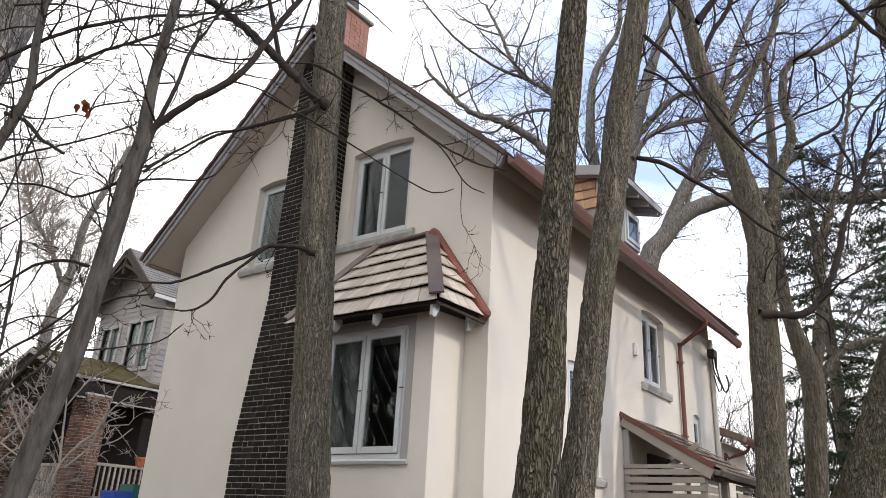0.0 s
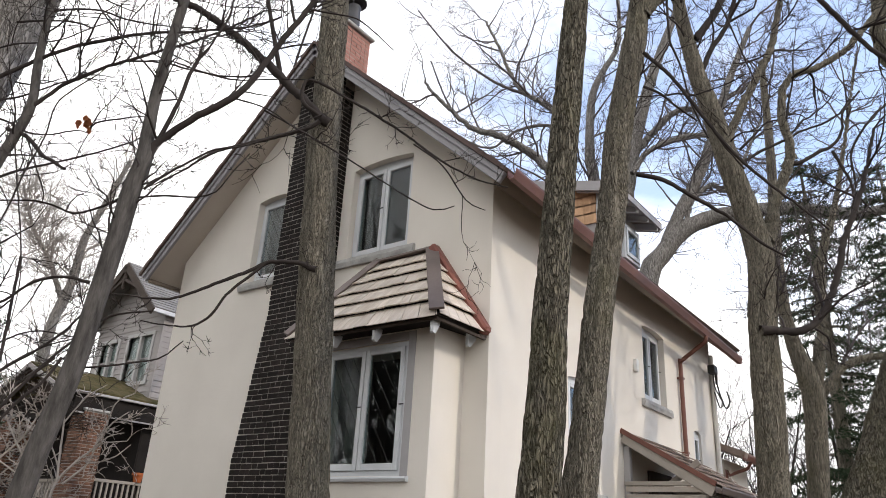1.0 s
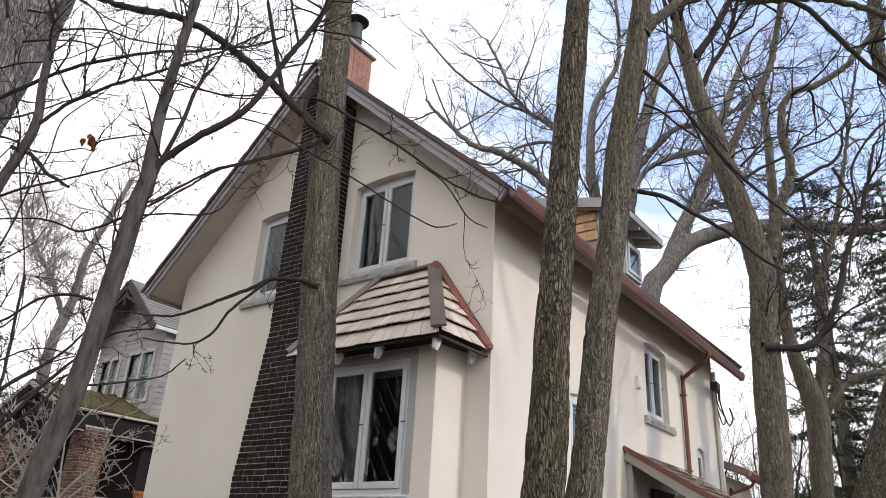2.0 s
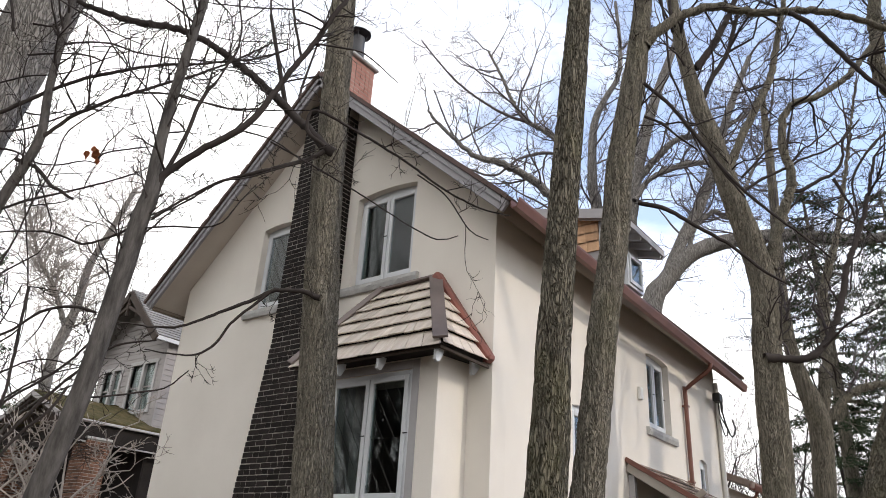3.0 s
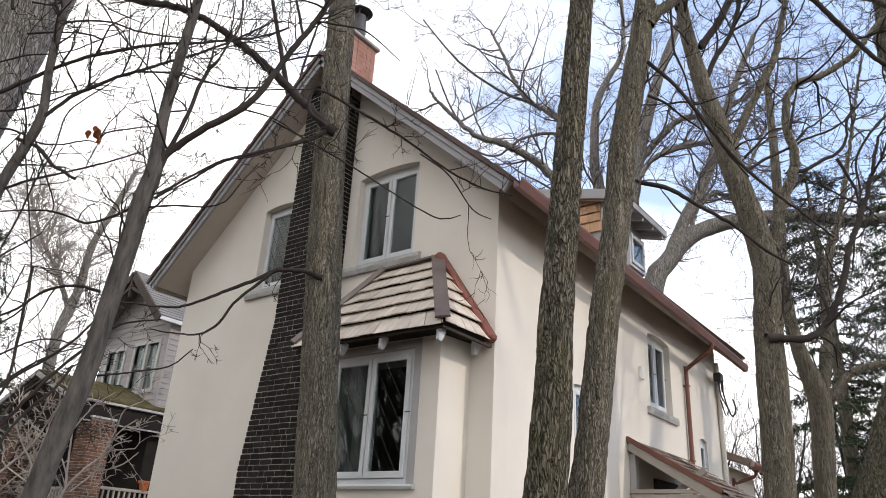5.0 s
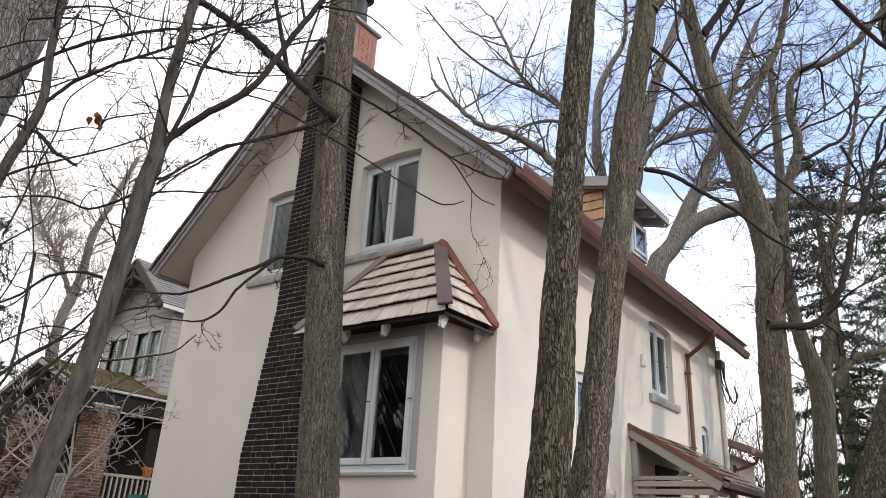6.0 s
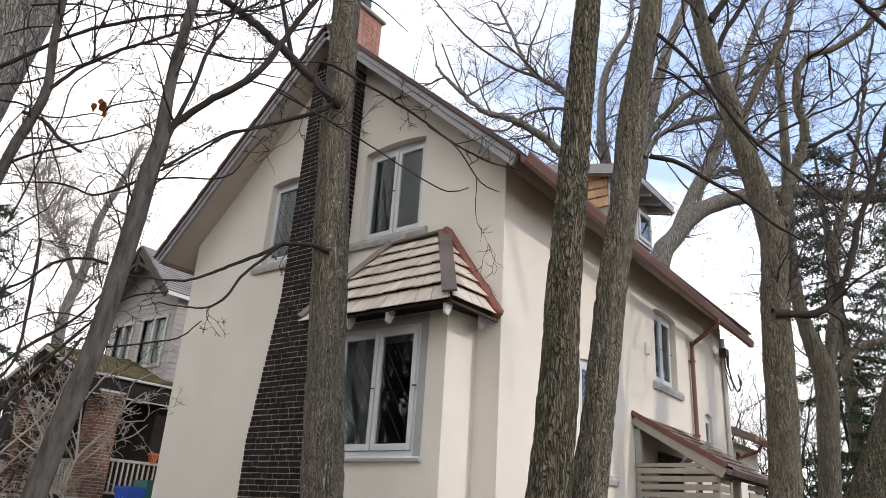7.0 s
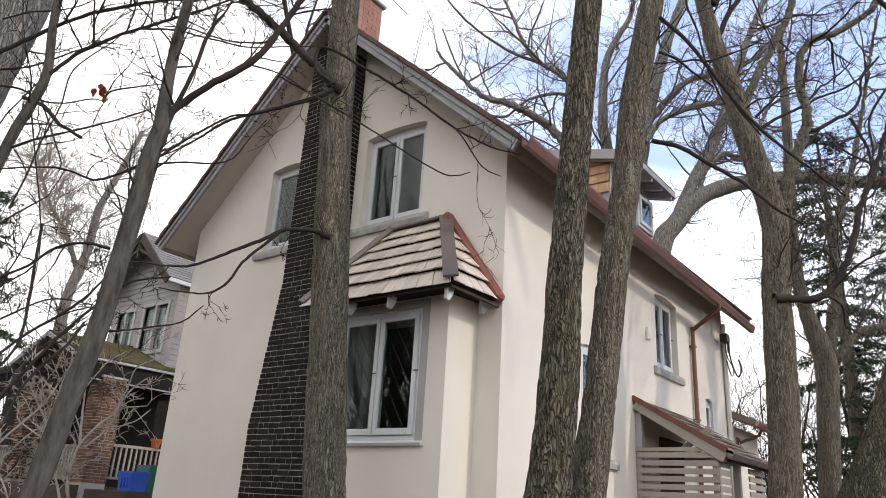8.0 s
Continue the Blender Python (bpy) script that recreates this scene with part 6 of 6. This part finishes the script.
def clapboard(x0, x1, z, y):
    bm = bmesh.new()
    vs = [bm.verts.new(p) for p in ((x0, y - 0.022, z), (x1, y - 0.022, z), (x1, y, z), (x0, y, z), (x0, y - 0.006, z + 0.15), (x1, y - 0.006, z + 0.15), (x1, y, z + 0.15), (x0, y, z + 0.15))]
    for f in ((3, 2, 1, 0), (4, 5, 6, 7), (0, 1, 5, 4), (1, 2, 6, 5), (2, 3, 7, 6), (3, 0, 4, 7)):
        bm.faces.new([vs[i] for i in f])
    return bm


z = 4.3
while z < NAPEX - 0.3:
    half = (NX1 - NX0) / 2 if z < NEAVE else (NX1 - NX0) / 2 * (1 - (z - NEAVE) / (NAPEX - 0.15 - NEAVE))
    spans = [(NMX - half, NMX + half)]
    for w in (NW1, NW2):
        if w[2] - 0.2 < z < w[3] + 0.05:
            out = []
            for a, b in spans:
                if a < w[0] - 0.1:
                    out.append((a, min(b, w[0] - 0.1)))
                if b > w[1] + 0.1:
                    out.append((max(a, w[1] + 0.1), b))
            spans = out
    for a, b in spans:
        part("clapboard", clapboard(a, b, z, NY), SIDING, nwall)
    z += 0.15
for w in (NW1, NW2):
    x0, x1, z0, z1 = w
    bm = bmesh.new()
    for a, b, c0, c1 in ((x0 - 0.1, x0, z0 - 0.1, z1 + 0.1), (x1, x1 + 0.1, z0 - 0.1, z1 + 0.1), (x0, x1, z1, z1 + 0.1), (x0, x1, z0 - 0.1, z0),
                         ((x0 + x1) / 2 - 0.05, (x0 + x1) / 2 + 0.05, z0, z1)):
        add_box(bm, a, b, NY - 0.04, NY + 0.12, c0, c1)
    wf = part("window", bm, OLD_PAINT, nb, "old grey sash window with lattice panes")
    for a, b in ((x0, (x0 + x1) / 2 - 0.05), ((x0 + x1) / 2 + 0.05, x1)):
        part("pane", box(a, b, NY + 0.05, NY + 0.055, z0, z1), GLASS, wf)
        part("muntin", box(a, b, NY + 0.02, NY + 0.046, (z0 + z1) / 2 - 0.02, (z0 + z1) / 2 + 0.02), SIDING, wf)
        # widened and set close to the glass, also standing in for the panes' reflections
        part("curtain", box(a + 0.02, a + (b - a) * (0.72 if a == x0 else 0.98), NY + 0.064, NY + 0.074, z0, z1), CURTAIN, wf)
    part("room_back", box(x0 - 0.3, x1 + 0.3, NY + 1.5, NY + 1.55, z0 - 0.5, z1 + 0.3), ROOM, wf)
for sgn in (-1, 1):
    ex = NMX + sgn * ((NX1 - NX0) / 2 + 0.17)
    ez = NEAVE - 0.05
    a, b = Vector((NMX, 0, NAPEX)), Vector((ex, 0, ez))
    bm = bmesh.new()
    d = (b - a)
    nrm = Vector((-d.z * sgn, 0, d.x * sgn)).normalized()
    n = 16
    for i in range(n):
        p, q = a + d * (i / n), a + d * ((i + 1.1) / n)
        vs = [bm.verts.new((p.x, y, p.z) if k == 0 else (q.x, y, q.z)) for y in (NY - 0.5, NY + 9.3) for k in (0, 1)]
        up = [bm.verts.new(v.co + nrm * (0.06 + 0.018 * (v in (vs[1], vs[3])))) for v in vs]
        for f in ((vs[0], vs[1], vs[3], vs[2]), (up[0], up[2], up[3], up[1]), (vs[0], up[0], up[1], vs[1]), (vs[2], vs[3], up[3], up[2]), (vs[1], up[1], up[3], vs[3])):
            bm.faces.new(f)
    tagged(part("roof", bm, GREY_ROOFING, nb, "grey shingled roof"), kind="stuff")
    part("barge_board", beam((a.x, NY - 0.52, a.z - 0.08), (b.x, NY - 0.52, b.z - 0.08), 0.05, 0.2), DARK_WOOD, nb)
    part("fascia", beam((b.x, NY - 0.5, b.z - 0.02), (b.x, NY + 9.2, b.z - 0.02), 0.08, 0.12), WHITE_PAINT, nb, "white eaves board")
part("timber_brace", beam((NMX - 0.75, NY - 0.5, 7.95), (NMX + 0.1, NY - 0.5, 8.35), 0.06, 0.08), DARK_WOOD, nb)
part("timber_post", beam((NMX, NY - 0.5, 8.0), (NMX, NY - 0.5, 8.65), 0.06, 0.08, (0, 1, 0)), DARK_WOOD, nb)
part("timber_brace", beam((NMX - 0.1, NY - 0.5, 8.35), (NMX + 0.75, NY - 0.5, 7.95), 0.06, 0.08), DARK_WOOD, nb)

# the neighbour's porch
np_ = empty("neighbour_porch", "brick pillared porch with mossy hipped roof", "porch")
QX0, QX1, QY0, QZ = -21.5, -13.0, 1.95, 4.70
GX, GZ1, GY0 = -14.85, 5.42, 1.55
GSLOPE = (GZ1 - QZ) / (QX1 - GX)
bm = bmesh.new()
n = 12
for i in range(n):
    def row(t):
        return [(QX0 + 1.9 * t, QY0 + 1.9 * t, QZ + 0.85 * t), (GX - 0.2, QY0 + 1.9 * t, QZ + 0.85 * t), (GX - 0.2, NY + 0.0, QZ + 0.85 * t)]
    a, b = row(i / n), row((i + 1) / n)
    va = [bm.verts.new((x, y, z + 0.025)) for x, y, z in a]
    vb = [bm.verts.new((x, y, z)) for x, y, z in b]
    vc = [bm.verts.new((x, y, z - 0.03)) for x, y, z in a]
    for j in range(2):
        bm.faces.new((va[j], va[j + 1], vb[j + 1], vb[j]))
        bm.faces.new((vc[j], vc[j + 1], va[j + 1], va[j]))
tagged(part("roof", bm, MOSSY, np_, "mossy green-brown shingled porch roof"), kind="stuff")
# soffit coloured near-black for the shade inside the porch
part("soffit", box(QX0, QX1 - 0.02, QY0 + 0.02, NY - 0.035, QZ - 0.16, QZ - 0.08), SHADE_DARK, np_)
part("gutter", beam((QX1 + 0.08, GY0 - 0.05, QZ - 0.06), (QX1 + 0.08, NY + 1.1, QZ - 0.06), 0.09, 0.06, (0, 0, 1), 0.01), OLD_PAINT, np_, "pale eaves gutter")
part("gutter", beam((QX0, QY0 - 0.03, QZ - 0.05), (GX - 1.6, QY0 - 0.03, QZ - 0.05), 0.1, 0.11, (0, 0, 1), 0.01), DARK_WOOD, np_)
# lining and beams take the same painted-in shade under the eaves
part("eave_lining", box(QX1 - 0.02, QX1 + 0.03, QY0, NY + 1.1, QZ - 0.5, QZ - 0.1), SHADE_DARK, np_)
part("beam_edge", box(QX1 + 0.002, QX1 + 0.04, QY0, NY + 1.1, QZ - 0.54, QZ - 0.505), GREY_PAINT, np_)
part("beam", box(QX1 - 0.38, QX1 - 0.14, QY0 + 0.2, NY - 0.02, QZ - 0.55, QZ - 0.16), SHADE_DARK, np_)
part("beam", box(QX0 + 0.2, QX1 - 0.4, QY0 + 0.2, QY0 + 0.42, QZ - 0.55, QZ - 0.12), SHADE_DARK, np_)
# the porch's low gable: lumpy moss over shingle courses, ridge running back to the wall
for sgn in (-1, 1):
    bm = bmesh.new()
    n, m = 14, 26
    top, low_ = [], []
    for i in range(n + 1):
        for j in range(m + 1):
            u = (QX1 + 0.06 - GX) * i / n
            y = GY0 + (NY + 1.1 - GY0) * j / m
            lump = 0.035 * max(0.0, noise.noise((u * 3.1, y * 3.1, sgn))) + 0.02 * noise.noise((u * 9, y * 9, 2.0 + sgn)) + 0.012 * (i % 2)
            z = GZ1 - GSLOPE * u
            top.append(bm.verts.new((GX + sgn * u, y, z + 0.05 + lump)))
            low_.append(bm.verts.new((GX + sgn * u, y, z - 0.05)))
    for i in range(n):
        for j in range(m):
            q = (i * (m + 1) + j, i * (m + 1) + j + 1, (i + 1) * (m + 1) + j + 1, (i + 1) * (m + 1) + j)
            bm.faces.new([top[k] for k in q])
            bm.faces.new([low_[k] for k in reversed(q)])
    for j in range(m):
        k = n * (m + 1) + j
        bm.faces.new((top[k], top[k + 1], low_[k + 1], low_[k]))
    for i in range(n):
        k = i * (m + 1)
        bm.faces.new((top[k], top[k + m + 1], low_[k + m + 1], low_[k]))
    bmesh.ops.recalc_face_normals(bm, faces=bm.faces)
    part("porch_gable", bm, MOSSY, np_, "moss-grown shingled porch roof")
    part("gable_board", beam((GX, GY0 - 0.02, GZ1 - 0.05), (GX + sgn * (QX1 - GX), GY0 - 0.02, QZ - 0.05), 0.04, 0.11), SIDING, np_)
    part("gable_rafter", beam((GX, GY0 + 0.06, GZ1 - 0.14), (GX + sgn * (QX1 - GX), GY0 + 0.06, QZ - 0.14), 0.06, 0.09), DARK_WOOD, np_)
part("gable_panel", pierced([(GX - 1.7, QZ - 0.05), (GX + 1.7, QZ - 0.05), (GX, GZ1 - 0.12)], [], QY0 + 0.1, QY0 + 0.15), DARK_WOOD, np_)
part("floor", box(QX0, QX1, QY0, NY - 0.035, 0.0, 1.75), DARK_WOOD, np_)
pr = random.Random(12)
for px_, py_ in ((-13.2, 2.52), (-16.6, 2.4), (-20.6, 2.3)):
    s = 0.30
    pier = part("pillar", box(px_ - s + 0.012, px_ + s - 0.012, py_ - s + 0.012, py_ + s - 0.012, 0, 4.24), MORTAR, np_, "brown brick porch pillar")
    for i in range(int(4.2 / 0.075)):
        z = 0.02 + i * 0.075
        for x, w in course(px_ - s, px_ + s, z, 0.075, 0.012, i % 2, 0.2, pr):
            if z > 1.8 and px_ > -17.5:
                ob = new("brick", brick_mesh(w, 0.1, 0.063, BROWN_BRICK))
                ob.parent, ob.location = pier, (x, py_ - s, z)
        for y, w in course(py_ - s + 0.11, py_ + s, z, 0.075, 0.012, i % 2, 0.2, pr):
            if z > 1.8 and px_ > -17.5:
                ob = new("brick", brick_mesh(0.1, w, 0.063, BROWN_BRICK))
                ob.parent, ob.location = pier, (px_ + s - 0.1, y, z)
    part("pillar_cap", box(px_ - 0.33, px_ + 0.33, py_ - 0.33, py_ + 0.33, 4.24, 4.30, None, 0.01), STONE, pier)
rail_y = 2.4
for xa, xb in ((-16.3, -13.5), (-20.3, -16.9)):
    part("rail", box(xa, xb, rail_y - 0.04, rail_y + 0.04, 2.62, 2.69, None, 0.006), SLAT_WOOD, np_)
    part("rail", box(xa, xb, rail_y - 0.03, rail_y + 0.03, 1.86, 1.92, None, 0.006), SLAT_WOOD, np_)
    x = xa + 0.1
    while x < xb:
        part("baluster", box(x - 0.02, x + 0.02, rail_y - 0.02, rail_y + 0.02, 1.92, 2.62), SLAT_WOOD, np_)
        x += 0.14
RX = -13.2
part("rail", box(RX - 0.04, RX + 0.04, 2.82, NY + 1.0, 2.69, 2.76, None, 0.006), SLAT_WOOD, np_)
part("rail", box(RX - 0.03, RX + 0.03, 2.82, NY + 1.0, 1.93, 1.99, None, 0.006), SLAT_WOOD, np_)
y = 2.92
while y < NY + 0.95:
    part("baluster", box(RX - 0.02, RX + 0.02, y - 0.02, y + 0.02, 1.99, 2.69), SLAT_WOOD, np_)
    y += 0.14


def tub(name, x, y, z0, w, d, h, material, label, category):
    """A tapering plastic bin with a rolled rim."""
    ob = empty(name, label, category)
    bm = bmesh.new()
    lv = [(0, 0.86), (h * 0.86, 1.0), (h * 0.86, 1.06), (h, 1.06), (h, 0.98), (h * 0.5, 0.94)]
    rr = [[bm.verts.new((x + sx * w / 2 * s, y + sy * d / 2 * s, z0 + zz)) for sx, sy in ((-1, -1), (1, -1), (1, 1), (-1, 1))] for zz, s in lv]
    for a, b in zip(rr, rr[1:]):
        for i in range(4):
            bm.faces.new((a[i], a[(i + 1) % 4], b[(i + 1) % 4], b[i]))
    bm.faces.new(rr[-1])
    bm.faces.new(list(reversed(rr[0])))
    bmesh.ops.recalc_face_normals(bm, faces=bm.faces)
    part("body", bm, material, ob)
    for k in (-0.2, 0.0, 0.2):
        part("rib", box(x + k * w - 0.012, x + k * w + 0.012, y - d / 2 * 0.97 - 0.012, y - d / 2 * 0.9, z0 + h * 0.15, z0 + h * 0.7), material, ob)
    return ob


tub("recycling_box", -8.45, 0.87, 1.68, 0.46, 0.36, 0.34, BLUE_PLASTIC, "blue plastic recycling box by the porch", "box")
tub("waste_bin", -8.45, 1.25, 0.0, 0.42, 0.42, 2.15, GREEN_PLASTIC, "dark green plastic bin by the porch", "bin")
stand = empty("low_wall", "low dark wall in front of the porch", "wall")
part("body", box(-9.65, -8.20, 0.62, 1.12, 0, 1.68, None, 0.02), DARK_WOOD, stand)


def clay_pot(x, y, z):
    """A turned clay pot with a thick rim."""
    ob = empty("flower_pot", "orange clay flower pot on the porch rail", "pot")
    bm = bmesh.new()
    prof = [(0.0, 0.0), (0.09, 0.0), (0.13, 0.17), (0.155, 0.17), (0.155, 0.23), (0.135, 0.23), (0.12, 0.12), (0.0, 0.12)]
    rings_ = [[bm.verts.new((x + r * math.cos(k * math.pi / 8), y + r * math.sin(k * math.pi / 8), z + h)) for k in range(16)] for r, h in prof[1:-1]]
    for a_, b_ in zip(rings_, rings_[1:]):
        for k in range(16):
            bm.faces.new((a_[k], a_[(k + 1) % 16], b_[(k + 1) % 16], b_[k]))
    bm.faces.new(list(reversed(rings_[0])))
    bm.faces.new(rings_[-1])
    bmesh.ops.recalc_face_normals(bm, faces=bm.faces)
    part("body", bm, TERRACOTTA, ob)


clay_pot(-13.2, 4.1, 2.76)

# pale bare shrub before the neighbour's porch
tree = Tree("leafless shrub with tangled pale grey stems", TWIG_PALE, TWIG_PALE, 31, "bare_shrub", 0.1, thin=0.0045)
tree.limb(0, [(-3.86, -2.41, 1.13, 0.021), (-3.95, -2.48, 1.47, 0.020), (-4.01, -2.53, 1.70, 0.018), (-4.01, -2.53, 1.88, 0.017), (-3.98, -2.50, 2.13, 0.015), (-3.84, -2.40, 2.36, 0.014), (-3.74, -2.31, 2.49, 0.012), (-3.65, -2.24, 2.73, 0.010), (-3.57, -2.18, 2.84, 0.008), (-3.49, -2.12, 2.92, 0.007)])
tree.limb(2, [(-3.98, -2.50, 2.12, 0.016), (-4.01, -2.53, 2.44, 0.014), (-4.04, -2.55, 2.76, 0.011), (-4.08, -2.58, 3.02, 0.009), (-4.05, -2.56, 3.26, 0.007)])
tree.limb(2, [(-3.93, -2.46, 2.10, 0.013), (-3.76, -2.33, 2.32, 0.011), (-3.69, -2.27, 2.54, 0.009), (-3.45, -2.09, 2.60, 0.006)])
tree.limb(2, [(-3.76, -2.33, 2.33, 0.010), (-3.64, -2.24, 2.36, 0.009), (-3.53, -2.14, 2.43, 0.008), (-3.41, -2.06, 2.56, 0.006)])
tree.limb(0, [(-3.91, -2.45, 1.02, 0.018), (-4.04, -2.55, 1.52, 0.017), (-4.17, -2.65, 1.86, 0.015), (-4.31, -2.76, 2.17, 0.014), (-4.32, -2.77, 2.35, 0.012), (-4.44, -2.87, 2.57, 0.010), (-4.56, -2.96, 2.79, 0.008), (-4.62, -3.01, 2.98, 0.007)])
tree.limb(2, [(-4.30, -2.75, 2.16, 0.010), (-4.46, -2.88, 2.27, 0.009), (-4.58, -2.98, 2.38, 0.008), (-4.59, -2.98, 2.52, 0.006)])
tree.limb(2, [(-4.32, -2.77, 2.32, 0.013), (-4.28, -2.74, 2.54, 0.011), (-4.26, -2.72, 2.81, 0.009), (-4.22, -2.69, 3.08, 0.007)])
tree.limb(2, [(-3.72, -2.30, 2.54, 0.010), (-3.66, -2.25, 2.79, 0.009), (-3.62, -2.22, 3.02, 0.008), (-3.47, -2.10, 3.14, 0.007)])
tree.limb(2, [(-3.99, -2.51, 2.26, 0.010), (-4.10, -2.60, 2.50, 0.009), (-4.23, -2.70, 2.65, 0.008), (-4.32, -2.77, 2.74, 0.007)])
tree.limb(2, [(-4.04, -2.55, 2.76, 0.010), (-3.95, -2.48, 2.96, 0.008), (-3.87, -2.41, 3.10, 0.007), (-3.73, -2.31, 3.22, 0.005)])
tree.limb(0, [(-4.75, -3.11, 1.07, 0.015), (-4.77, -3.12, 1.83, 0.015), (-4.68, -3.05, 2.11, 0.014), (-4.52, -2.93, 2.34, 0.013), (-4.37, -2.81, 2.57, 0.012), (-4.27, -2.73, 2.87, 0.011), (-4.19, -2.67, 3.08, 0.010)])
tree.limb(0, [(-4.36, -2.80, 1.04, 0.012), (-4.51, -2.92, 1.55, 0.011), (-4.65, -3.03, 1.84, 0.010), (-4.56, -2.96, 2.03, 0.009), (-4.41, -2.84, 2.25, 0.008), (-4.29, -2.75, 2.29, 0.006)])
tree.limb(2, [(-3.73, -2.31, 2.46, 0.010), (-3.63, -2.23, 2.63, 0.007), (-3.49, -2.12, 2.69, 0.005)])
tree.grow(120, 0.42, 2, 1.5)
tagged(tree.done(), category="shrub")
